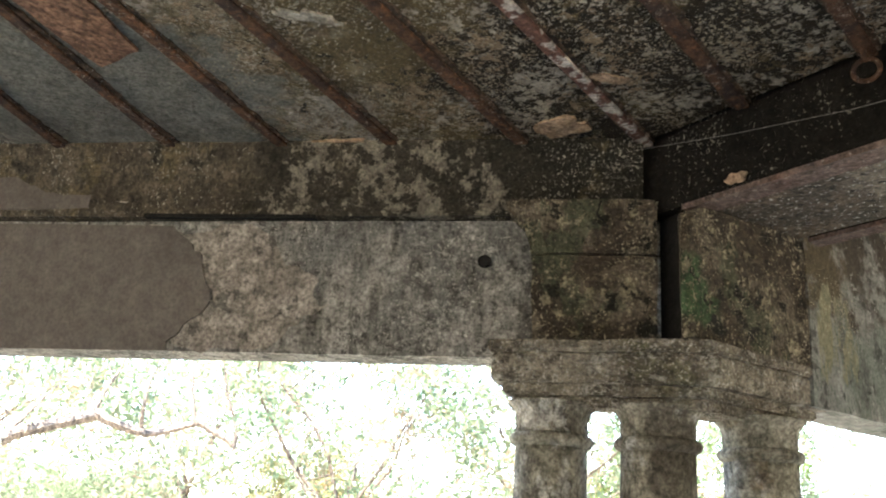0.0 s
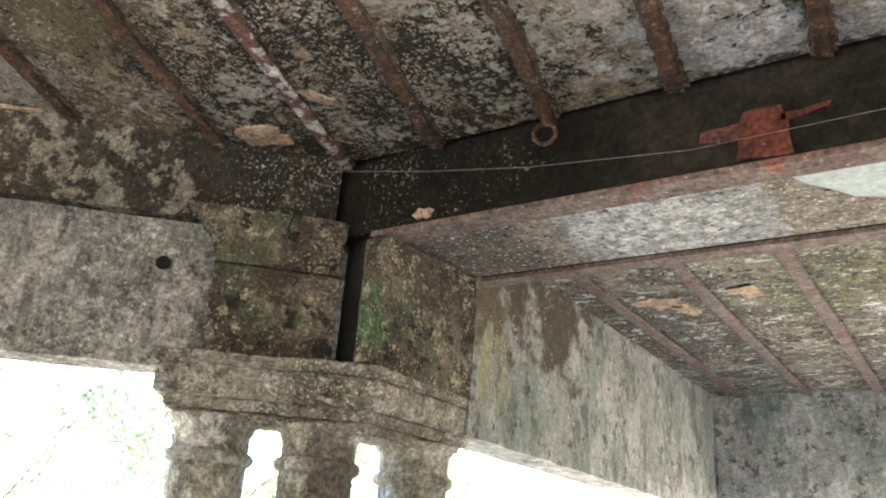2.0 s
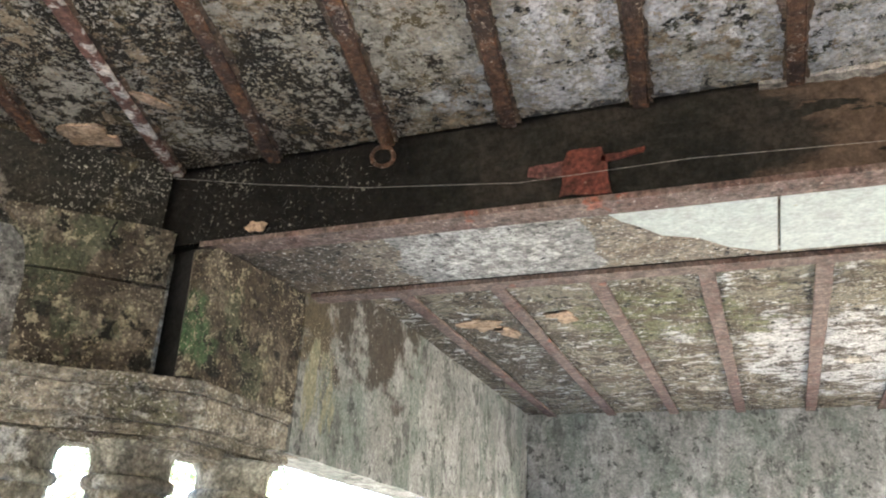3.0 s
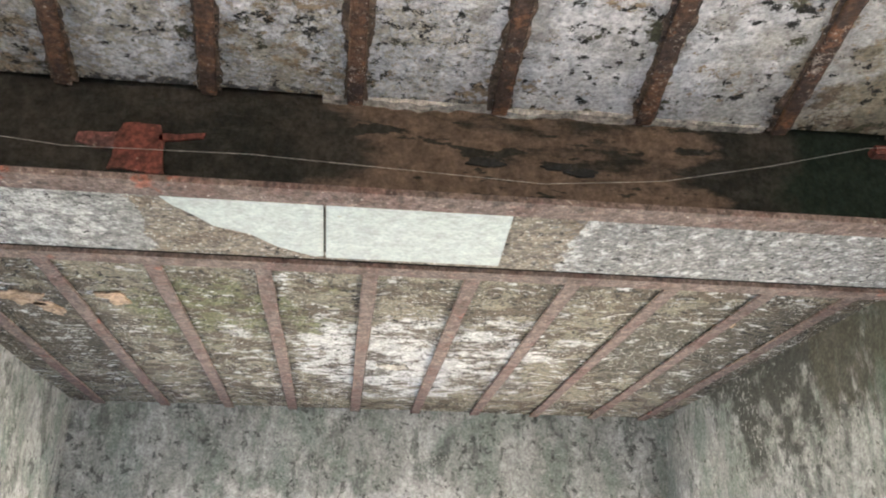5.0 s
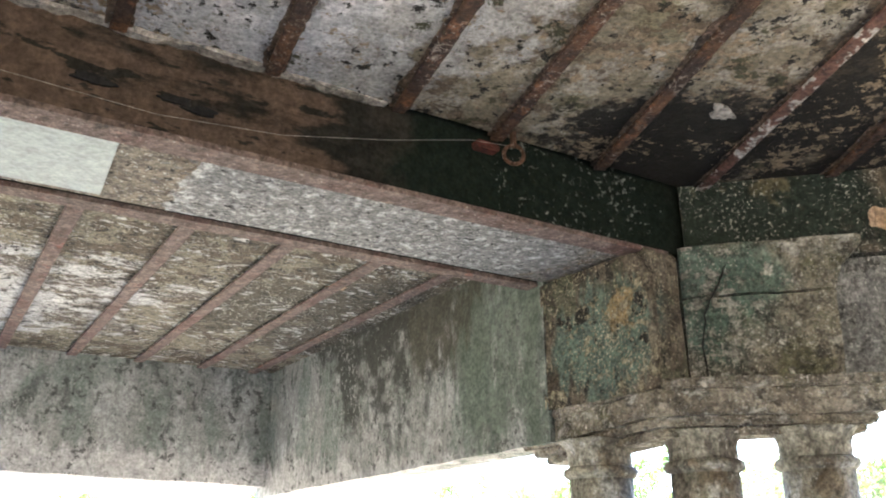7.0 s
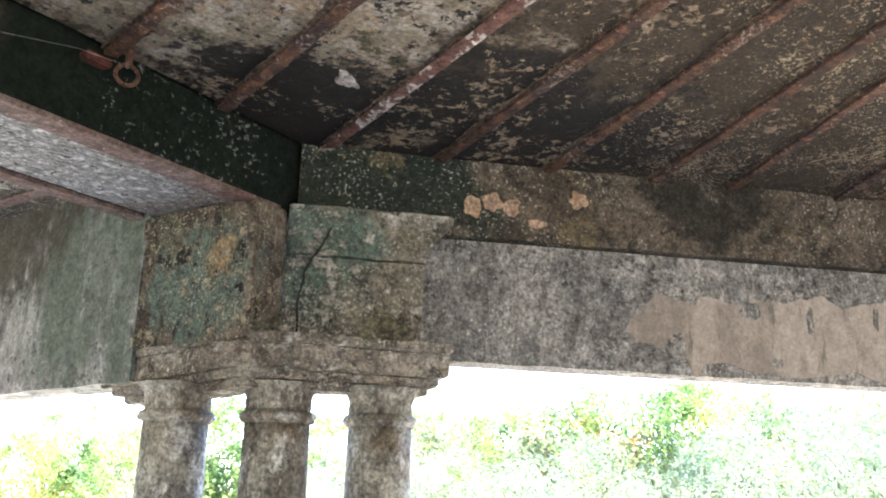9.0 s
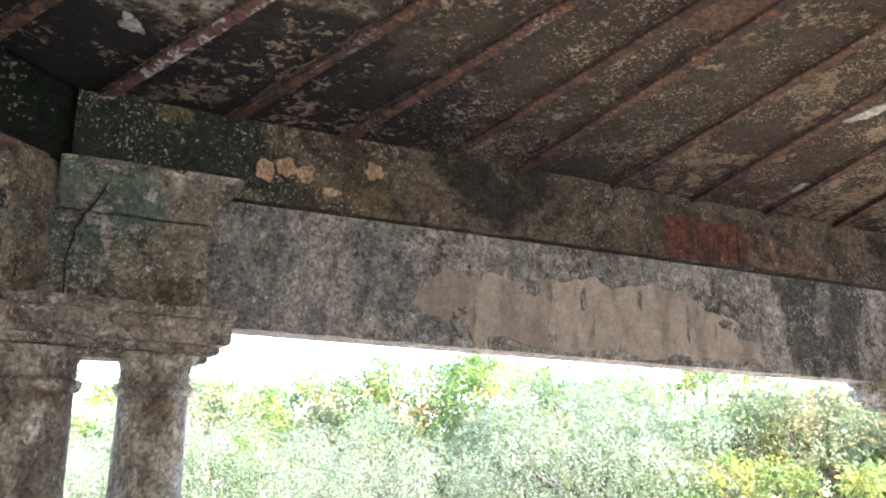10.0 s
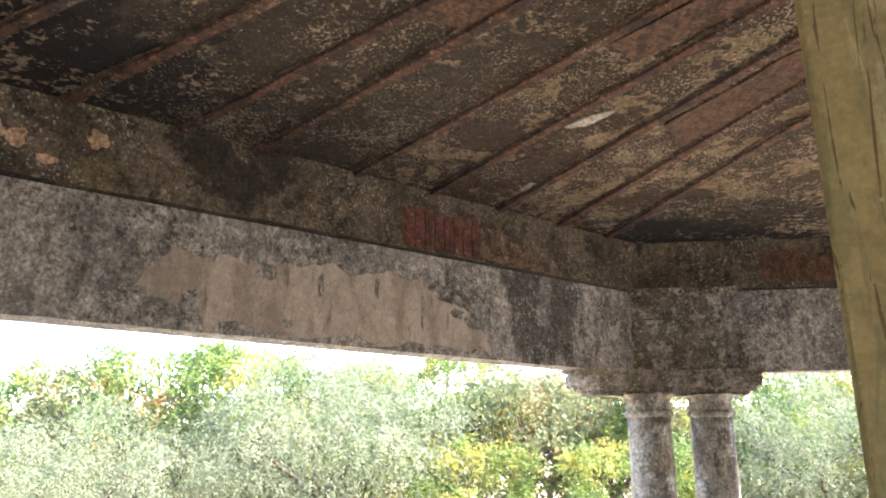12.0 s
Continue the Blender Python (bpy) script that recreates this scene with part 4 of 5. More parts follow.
def porch_block(sx, x_near, x_far, y0, y1, z0, z1, seed, label):
    """A block under the girder's end, flush with the porch beam; its upper near corner is worn round."""
    root = tagged(new("impost_block"), label, "stone block", "impost blocks")
    bm = bmesh.new()
    k = 16
    rows = []
    for i in range(k + 1):
        f = i / k
        y = y0 + (y1 - y0) * f
        x = x_near + (x_far - x_near) * f
        deep = 0.03 + 0.23 * min(1.0, (y - y0) / 0.25)
        over = max(0.0, 1 - (y - y0) / 0.12)
        zt = z1 - 0.13 * over ** 2.0
        rows.append([bm.verts.new((sx * x, y, z0)), bm.verts.new((sx * x, y, z0 + (zt - z0) * 0.5)), bm.verts.new((sx * x, y, zt)), bm.verts.new((sx * (x + deep), y, zt)), bm.verts.new((sx * (x + deep), y, z0))])
    for a, b in zip(rows, rows[1:]):
        for j in range(5):
            bm.faces.new((a[j], b[j], b[(j + 1) % 5], a[(j + 1) % 5]))
    bm.faces.new(rows[0])
    bm.faces.new(rows[-1][::-1])
    roughen(bm, 0.009, seed)
    part("block", bm, moss_mat, root)
    # layered broken edges on its face
    for i, (y, z, tilt) in enumerate(((y0 + 0.22, z0 + 0.28, -0.5), (y0 + 0.36, z0 + 0.42, -0.35))):
        bm = bmesh.new()
        pts = [(y + d, z + tilt * d + 0.01 * noise.noise(Vector((d * 20, i, seed)))) for d in (0.0, 0.05, 0.1, 0.15, 0.2)]
        x = sx * (x_near + (x_far - x_near) * (y - y0) / (y1 - y0))
        up = [bm.verts.new((x + sx * 0.01, a, b + 0.012)) for a, b in pts]
        out_ = [bm.verts.new((x - sx * 0.022, a, b)) for a, b in pts]
        dn = [bm.verts.new((x + sx * 0.01, a, b - 0.030)) for a, b in pts]
        for g, h in ((up, out_), (out_, dn)):
            for j in range(4):
                bm.faces.new((g[j], g[j + 1], h[j + 1], h[j]))
        part("broken_ledge", bm, moss_mat, root)
    return root


porch_block(-1, 2.715, 2.655, 6.575, 7.37, 2.388, 2.983, 6, "green mossy stone impost block under the girder")
# added black block: puts the slot's shade between the impost blocks into colour
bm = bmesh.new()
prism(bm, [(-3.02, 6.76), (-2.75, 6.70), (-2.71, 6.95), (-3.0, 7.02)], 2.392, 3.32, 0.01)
tagged(part("corner_stone", bm, hole_mat), "added black block for the slot's shade between two impost blocks", "stone block")
# corner between c and the porch
column(3.39, 6.345, PALE_COL)
column(3.03, 6.69, PALE_COL)
column(2.82, 7.17, PALE_COL)
abacus([C.plan(0.74, -0.08), (2.70, 6.66), (2.68, 7.62)], 4, 1, 2.352, low=2.10, sag=(6.7, 0.075))
impost(C, -0.10, 0.59, -0.03, 0.24, 2.355, 3.03, 7, flare=1.15, label="cracked grey-green stone impost block")
porch_block(1, 2.69, 2.652, 6.60, 7.37, 2.30, 2.983, 8, "ochre and green stained stone impost block under the girder")
bm = bmesh.new()
prism(bm, [(2.705, 6.635), (2.955, 6.655), (3.10, 6.90), (2.80, 7.0)], 2.355, 3.0, 0.012)
roughen(bm, 0.006, 9)
tagged(part("corner_stone", bm, moss_mat), "green-stained upright stone between two impost blocks", "stone block")
# added cores that stop light slipping between the impost blocks
for sx in (-1, 1):
    bm = bmesh.new()
    prism(bm, [(sx * 3.30, 6.84), (sx * 3.0, 6.90), (sx * 2.80, 7.0), (sx * 2.78, 7.30), (sx * 3.05, 7.40), (sx * 3.40, 7.0)][::sx], 2.36, 3.34, 0.02)
    tagged(part("corner_pier", bm, stone_mat), "added stone core that stops light behind the impost blocks", "pier", "corner piers")
# the other corners, two columns each; all but c-d unseen, added for the light
for i, (p, q) in enumerate((("c", "d"), ("d", "e"), ("e", "f"), ("f", "g"), ("g", "h"), ("h", "a"))):
    n_line, m_line = SIDES[q], SIDES[p]
    if p == "c":
        u, w = (7.22, 2.30), (7.47, 1.73)
    else:
        u, w = m_line.plan(SIDE - 0.28, 0.10), n_line.plan(0.45, 0.10)
    if q == "a":
        u, w = A.plan(SIDE - 0.45, 0.1), SIDES["h"].plan(SIDE - 0.28, 0.1)
        column(*u, PALE_COL, r=0.18, top=2.03)
        column(*w, PALE_COL, r=0.18, top=2.03)
        abacus([A.plan(SIDE - 0.75, -0.08), A.plan(SIDE, -0.08), SIDES["h"].plan(SIDE - 0.6, -0.08)], 20 + i, -1, 2.225, low=2.03)
        continue
    column(*u, PALE_COL, r=0.18, top=2.06)
    column(*w, PALE_COL, r=0.18, top=2.06)
    corner_pt = Vector(m_line.plan(SIDE, -0.08))
    abacus([m_line.plan(SIDE - 0.70, -0.08), (corner_pt.x, corner_pt.y), n_line.plan(0.96, -0.08)], 20 + i, -1, 2.262, low=2.05)
    impost(n_line, -0.1, 0.68, -0.02, 0.24, 2.265, 2.965, 30 + i, flare=1.35)

# ---- timber post in the hall ----
post = tagged(new("post"), "smooth yellowed painted timber post with scratched marks", "post")
bm = bmesh.new()
pc, ps = math.cos(radians(-22.8)), math.sin(radians(-22.8))
px, py = 0.168 + 1.75 * pc, 3.642 + 1.75 * ps
side_x, side_y = -ps, pc
edge_l = Vector((px, py))
rgt = Vector((ps, -pc))
back = Vector((pc, ps))
quad = [edge_l, edge_l + rgt * 0.34, edge_l + rgt * 0.34 + back * 0.30, edge_l + back * 0.30 + rgt * 0.02]
prism(bm, [(q.x, q.y) for q in quad], 0.0, Z_JOIST, 0.012)
for v in bm.verts:
    v.co += Vector((rgt.x, rgt.y, 0)) * 0.020 * (2.15 - v.co.z)
part("shaft", bm, post_mat, post)

# ---- flakes, patches and cavities ----
beam_a, beam_c, beam_d = beams["a"], beams["c"], beams["d"]


def sheet(name, line, corners, out, mat, parent, label, seed, jag=0.03, thick=0.006, per=9):
    """A thin ragged-edged coat on a side's face, over the corners (s, z)."""
    bm = bmesh.new()
    rim = []
    k = len(corners)
    for i in range(k):
        (s0, z0), (s1, z1) = corners[i], corners[(i + 1) % k]
        for j in range(per):
            f = j / per
            s, z = s0 + (s1 - s0) * f, z0 + (z1 - z0) * f
            e = Vector(noise.noise_vector(Vector((s * 5, z * 5, seed)))) + 0.6 * Vector(noise.noise_vector(Vector((s * 16, z * 16, seed))))
            rim.append((s + e.x * jag, min((2.985 if line is A else 2.935) - 0.010 * s * (line is A), z + e.y * jag) if out == F else z + e.y * jag))
    low = [bm.verts.new(line.at(s, out + 0.006, z)) for s, z in rim]
    top = [bm.verts.new(line.at(s, out - thick, z)) for s, z in rim]
    bm.faces.new(top)
    n_ = len(rim)
    for i in range(n_):
        bm.faces.new((low[i], low[(i + 1) % n_], top[(i + 1) % n_], top[i]))
    bmesh.ops.triangulate(bm, faces=[f for f in bm.faces if len(f.verts) > 4])
    return part(name, bm, mat, parent, label)


F = 0.045
sheet("repair_plaster", A, [(2.28, 2.955), (2.13, 2.80), (2.02, 2.62), (2.12, 2.45), (2.22, 2.30), (6.0, 2.30), (6.0, 2.96)], F, taupe_mat, beam_a, "smooth taupe repair plaster", 1, 0.05, 0.010)
sheet("repair_plaster", A, [(2.75, 3.02), (2.70, 3.20), (2.85, 3.30), (6.0, 3.30), (6.0, 3.02)], 0.0, taupe_mat, beam_a, "smooth taupe repair plaster", 2, 0.03, 0.010)
sheet("thin_coat", A, [(2.42, 2.94), (1.80, 2.93), (1.55, 2.75), (1.45, 2.50), (1.60, 2.36), (2.20, 2.32), (2.10, 2.60)], F, tan_mat, beam_a, "worn thin tan plaster", 3, 0.09, 0.004, 14)
sheet("bare_plaster", A, [(2.45, 3.10), (2.62, 3.16), (2.86, 3.20), (2.80, 3.10), (2.55, 3.06)], 0.0, tan_mat, beam_a, "bare pale plaster", 4, 0.03)
bm = bmesh.new()
A.slab(bm, 1.52, 2.44, -0.006, 0.03, 2.983, 3.001)
part("open_joint", bm, hole_mat, beam_a, "dark open joint")


# black disc on the face, for the shaded inside of a hole
def cavity(line, s, z, out, r, parent, seed):
    bm = bmesh.new()
    k = 16
    rim = [bm.verts.new(line.at(s + r * (1 + 0.12 * noise.noise(Vector((i, seed, 0)))) * math.cos(2 * math.pi * i / k), out - 0.008, z + r * math.sin(2 * math.pi * i / k))) for i in range(k)]
    mid_ = [bm.verts.new(line.at(s + 0.8 * r * math.cos(2 * math.pi * i / k), out - 0.003, z + 0.8 * r * math.sin(2 * math.pi * i / k))) for i in range(k)]
    for i in range(k):
        bm.faces.new((rim[i], rim[(i + 1) % k], mid_[(i + 1) % k], mid_[i]))
    bm.faces.new(mid_)
    part("cavity", bm, hole_mat, parent, "dark round hole in the plaster")


cavity(A, 0.67, 2.785, F - 0.005, 0.033, beam_a, 3)
sheet("bare_plaster", C, [(1.72, 2.50), (1.90, 2.70), (2.30, 2.72), (2.50, 2.68), (2.75, 2.76), (3.10, 2.72), (3.55, 2.80), (3.75, 2.66), (4.05, 2.58), (4.28, 2.40), (4.30, 2.32), (3.2, 2.31), (2.1, 2.32), (1.95, 2.40)], F, bare_mat, beam_c,
      "bare buff plaster with dark drips", 11, 0.07, 0.008, 10)
for i, (s, z, w, h) in enumerate(((2.02, 2.43, 0.10, 0.15), (2.48, 2.66, 0.13, 0.10), (2.62, 2.37, 0.06, 0.06), (3.98, 2.56, 0.10, 0.06), (4.12, 2.50, 0.13, 0.09), (2.85, 2.62, 0.04, 0.16), (3.28, 2.66, 0.03, 0.14), (3.66, 2.52, 0.02, 0.24))):
    patch("damp_stain", on_side(C, s, z, F - 0.007), lintel_mat, beam_c, w, h, 40 + i, "grey scar in the plaster", 0.004, 0.4)
# flat brown sheet; its top strip stands for the shadow over the bricks
sheet("cavity", C, [(3.46, 3.335), (3.46, 2.965), (4.30, 2.965), (4.42, 3.16), (4.20, 3.34)], 0.0, earth_mat, beam_c, "brown sheet standing for the shaded hollow in the band", 12, 0.015, 0.001)
sheet("broken_wedge", C, [(4.16, 3.30), (4.22, 2.965), (5.10, 2.965), (4.70, 3.10)], 0.0, edge_mat, beam_c, "dark sloping break in the plaster", 14, 0.02, 0.002)
for i in range(8):
    bm = bmesh.new()
    s = 3.48 + 0.088 * i
    C.slab(bm, s, s + 0.083, -0.006, 0.02, 2.962 + 0.004 * (i % 3), 3.225 + 0.02 * (i % 2) - (0.04 if i > 5 else 0), 0.006)
    part("brick", bm, dull_brick_mat, beam_c)
sheet("exposed_brick", D, [(1.05, 3.26), (1.05, 3.0), (2.4, 3.0), (2.4, 3.24), (1.6, 3.30)], 0.004, earth_mat, beam_d, "exposed brown brickwork", 13, 0.03, 0.004)
for i in range(10):
    bm = bmesh.new()
    s = 1.10 + 0.095 * i
    D.slab(bm, s, s + 0.09, -0.004, 0.02, 3.01 + 0.005 * (i % 3), 3.18 + 0.015 * (i % 2), 0.006)
    part("brick", bm, earth_mat, beam_d)
for i, (s, z, w, h) in enumerate(((0.86, 3.12, 0.10, 0.12), (0.97, 3.15, 0.10, 0.10), (1.08, 3.13, 0.09, 0.10), (1.46, 3.21, 0.11, 0.10), (1.22, 3.05, 0.10, 0.05))):
    patch("exposed_plaster", on_side(C, s, z, 0.0), ochre_mat, beam_c, w, h, 60 + i, "exposed orange-ochre plaster", 0.005, 0.30)

# girder: brick showing through the dark web face
sheet("exposed_brick", B, [(1.87, 3.02), (1.885, 3.10), (1.875, 3.15), (1.905, 3.205), (1.96, 3.215), (2.03, 3.205), (2.045, 3.15), (2.05, 3.10), (2.07, 3.02)], 0.062, brick_mat, girder, "exposed red brick", 21, 0.016)
sheet("exposed_brick", B, [(2.03, 3.150), (2.03, 3.180), (2.10, 3.182), (2.19, 3.192), (2.185, 3.172), (2.10, 3.160)], 0.062, brick_mat, girder, "exposed red brick", 22, 0.008, 0.006)
sheet("exposed_brick", B, [(1.74, 3.13), (1.75, 3.165), (1.82, 3.17), (1.89, 3.175), (1.89, 3.12), (1.81, 3.11)], 0.066, dull_brick_mat, girder, "sooty dull red brick", 23, 0.010, 0.006)
# flat black flakes for the shade in hollows of the web
for i, (s, z, w, h) in enumerate(((3.22, 3.15, 0.14, 0.035), (3.50, 3.15, 0.12, 0.03), (3.60, 3.13, 0.12, 0.03))):
    patch("cavity", on_side(B, s, z, 0.066), hole_mat, girder, w, h, 70 + i, "black shade of a hollow", 0.006, 0.4)
patch("exposed_plaster", on_side(B, 0.52, 3.06, 0.066), ochre_mat, girder, 0.10, 0.05, 75, "exposed pale plaster", 0.006, 0.45)

# broken plaster lip where the hall ceiling meets the girder
bm = bmesh.new()
rows = []
for i in range(161):
    x = -0.45 + 1.75 * i / 160
    d = 0.008 + 0.016 * noise.noise(Vector((x * 5, 0, 9))) + 0.010 * noise.noise(Vector((x * 19, 3, 9)))
    o = 0.030 + 0.020 * noise.noise(Vector((x * 4, 7, 2)))
    rows.append([bm.verts.new(p) for p in ((x, 6.70, 3.372 - d), (x, 6.665 - o, 3.374 - d * 0.8), (x, 6.655 - o, 3.385), (x, 6.70, 3.385))])
for p, q in zip(rows, rows[1:]):
    for j in range(4):
        bm.faces.new((p[j], q[j], q[(j + 1) % 4], p[(j + 1) % 4]))
bm.faces.new(rows[0])
bm.faces.new(rows[-1][::-1])
part("plaster_lip", bm, tan_mat, under, "broken pale plaster lip")

# ceilings: bare cores and pale flakes
for i, (x, y, w, h, turn, mat, lab) in enumerate((
        (-4.03, 5.60, 0.27, 0.13, 48, ochre_mat, "exposed pale ochre plaster"), (-3.15, 6.25, 0.23, 0.17, 30, ochre_mat, "exposed pale ochre plaster"),
        (-2.70, 6.08, 0.16, 0.05, 60, ochre_mat, "exposed pale ochre plaster"), (-3.14, 4.92, 0.24, 0.07, 65, flake_mat, "pale plaster flake"),
        (4.47, 3.05, 0.28, 0.09, 42, flake_mat, "pale plaster flake"),
        (2.56, 5.97, 0.16, 0.07, 20, tan_mat, "worn tan plaster flake"), (5.60, 3.30, 0.16, 0.05, 30, flake_mat, "pale plaster flake"))):
    patch("plaster_flake", on_ceiling(x, y, Z_SLAB - 0.004, turn), mat, under, w, h, 80 + i, lab, 0.006, 0.5)


def core(points, seed, lab, mat=earth_mat):
    """Brick core where the ceiling plaster has fallen off, with coarse ribs."""
    bm = bmesh.new()
    rim = []
    k = len(points)
    for i in range(k):
        p, q = Vector(points[i]), Vector(points[(i + 1) % k])
        for j in range(8):
            c = p.lerp(q, j / 8)
            e = Vector(noise.noise_vector(Vector((c.x * 7, c.y * 7, seed))))
            rim.append((c.x + e.x * 0.03, c.y + e.y * 0.03))
    low = [bm.verts.new((x, y, Z_SLAB - 0.012)) for x, y in rim]
    top = [bm.verts.new((x, y, Z_SLAB + 0.02)) for x, y in rim]
    bm.faces.new(low)
    for i in range(len(rim)):
        bm.faces.new((low[i], low[(i + 1) % len(rim)], top[(i + 1) % len(rim)], top[i]))
    bmesh.ops.triangulate(bm, faces=[f for f in bm.faces if len(f.verts) > 4])
    part("bare_core", bm, mat, under, lab)


core([(-4.08, 4.40), (-3.84, 4.50), (-3.30, 3.90), (-3.00, 3.40), (-3.30, 3.30), (-3.80, 4.00)], 1, "bare orange-brown brick core", core_mat)
core([(4.55, 2.60), (4.92, 2.42), (4.15, 2.08), (3.40, 1.75), (3.20, 1.95), (3.75, 2.20)], 2, "bare red-brown brick core")
core([(3.26, 3.90), (3.42, 3.62), (3.05, 3.20), (2.70, 2.95), (2.60, 3.10), (2.90, 3.50)], 3, "bare red-brown brick core")
core([(3.58, 3.05), (3.75, 2.90), (3.10, 2.35), (2.90, 2.50)], 4, "bare red-brown brick core")
porch_ceiling = bpy.data.objects["porch_ceiling"]
for i, (x, y, w, h, turn, mat) in enumerate(((-2.16, 8.66, 0.24, 0.26, 20, ochre_mat), (-1.63, 8.60, 0.17, 0.16, 60, ochre_mat), (-2.05, 8.85, 0.20, 0.09, 70, ochre_mat), (-1.60, 11.1, 0.16, 0.10, 0, flake_mat),
                                            (0.05, 9.9, 0.20, 0.12, 0, flake_mat), (-0.95, 10.6, 0.22, 0.12, 30, flake_mat), (2.0, 8.6, 0.12, 0.10, 30, ochre_mat))):
    patch("plaster_flake", on_ceiling(x, y, Z_PS - 0.004, turn), mat, porch_ceiling, w, h, 100 + i, "exposed ochre plaster" if mat is ochre_mat else "pale plaster flake", 0.006, 0.55)

# ---- rings and wire ----
def iron_ring(x, y, z, turn):
    root = tagged(new("iron_ring"), "rusted iron hanging ring fixed beside a ceiling joist", "ring", "iron rings")
    bm = bmesh.new()
    R, r, k, m = 0.045, 0.009, 28, 8
    rows = []
    for i in range(k):
        a = 2 * math.pi * i / k
        rows.append([bm.verts.new((x + (R + r * math.cos(b)) * math.cos(a) * math.cos(turn), y + (R + r * math.cos(b)) * math.cos(a) * math.sin(turn), z - 0.05 + (R + r * math.cos(b)) * math.sin(a) + 0.0 * b))
                     for b in (2 * math.pi * j / m for j in range(m))])
        for j in range(m):
            b = 2 * math.pi * j / m
            rows[-1][j].co += Vector((-math.sin(turn), math.cos(turn), 0)) * r * math.sin(b)
    for i in range(k):
        for j in range(m):
            bm.faces.new((rows[i][j], rows[(i + 1) % k][j], rows[(i + 1) % k][(j + 1) % m], rows[i][(j + 1) % m]))
    part("loop", bm, rust_mat, root, smooth=True)
    bm = bmesh.new()
    box(bm, x - 0.012, x + 0.012, y - 0.012, y + 0.012, z - 0.012, 3.40, 0.003)
    part("shank", bm, rust_mat, root)
    return root


iron_ring(-1.90, 6.585, 3.315, 0.3)
iron_ring(1.905, 6.585, 3.315, -0.4)
bm = bmesh.new()
box(bm, 1.74, 1.86, 6.62, 6.68, 3.285, 3.322, 0.008)
tagged(part("brick_stub", bm, brick_mat), "broken red brick stub beside the iron ring", "brick")

wire = bpy.data.curves.new("wire", "CURVE")
wire.dimensions, wire.bevel_depth, wire.bevel_resolution = "3D", 0.0011, 1
spline = wire.splines.new("POLY")
WIRE = [(-3.05, 6.56, 3.318), (-2.5, 6.62, 3.235), (-2.0, 6.645, 3.165), (-1.34, 6.648, 3.10), (-0.7, 6.648, 3.112), (-0.18, 6.648, 3.09), (0.39, 6.648, 3.066), (0.85, 6.648, 3.108), (1.3, 6.646, 3.205), (1.70, 6.62, 3.30), (1.90, 6.60, 3.312)]
spline.points.add(len(WIRE) - 1)
for p, co in zip(spline.points, WIRE):
    p.co = (*co, 1)
wire.materials.append(wire_mat)
tagged(new("wire", wire), "thin slack grey wire strung along the girder", "wire")


# ---- cracks in the imposts ----
def crack(line, pts, out, wide, parent_label, seed):
    bm = bmesh.new()
    fine = []
    for (s0, z0), (s1, z1) in zip(pts, pts[1:]):
        for j in range(6):
            f = j / 6
            fine.append((s0 + (s1 - s0) * f + 0.010 * noise.noise(Vector((s0 * 9 + f * 4, z0 * 9, seed))), z0 + (z1 - z0) * f + 0.008 * noise.noise(Vector((z0 * 7, f * 5, seed)))))
    fine.append(pts[-1])
    rows = []
    for i, (s, z) in enumerate(fine):
        a, b = fine[max(0, i - 1)], fine[min(len(fine) - 1, i + 1)]
        d = Vector((b[0] - a[0], b[1] - a[1])).normalized()
        w = wide * (0.6 + 0.8 * abs(noise.noise(Vector((i * 0.7, seed, 2)))))
        rows.append([bm.verts.new(line.at(s - d.y * w, out, z + d.x * w)), bm.verts.new(line.at(s + d.y * w, out, z - d.x * w)), bm.verts.new(line.at(s, out + 0.02, z))])
    for p, q in zip(rows, rows[1:]):
        for j in range(3):
            bm.faces.new((p[j], q[j], q[(j + 1) % 3], p[(j + 1) % 3]))
    return bm


owners = [o for o in bpy.data.objects if o.name.startswith("impost_block")]
block_c = [o for o in owners if o["label"].startswith("cracked")][0]
block_a = [o for o in owners if o["label"].startswith("black-mottled")][0]
part("crack", crack(C, [(0.14, 2.96), (0.09, 2.86), (0.0, 2.70), (-0.03, 2.55), (-0.02, 2.37)], -0.040, 0.006, "", 1), hole_mat, block_c, "dark crack")
part("crack", crack(A, [(0.13, 3.06), (0.15, 2.99), (0.10, 2.93)], -0.066, 0.006, "", 2), hole_mat, block_a, "dark crack")


courses = [o for o in bpy.data.objects if o.name.startswith("abacus_course")]
for course, line, s0, out in ((courses[0], A, 0.20, -0.100), (courses[1], C, 0.05, -0.102)):
    part("crack", crack(line, [(s0, 2.37 if line is A else 2.345), (s0 + 0.015, 2.29), (s0 - 0.01, 2.22)], out, 0.005, "", 5), hole_mat, course, "dark crack")


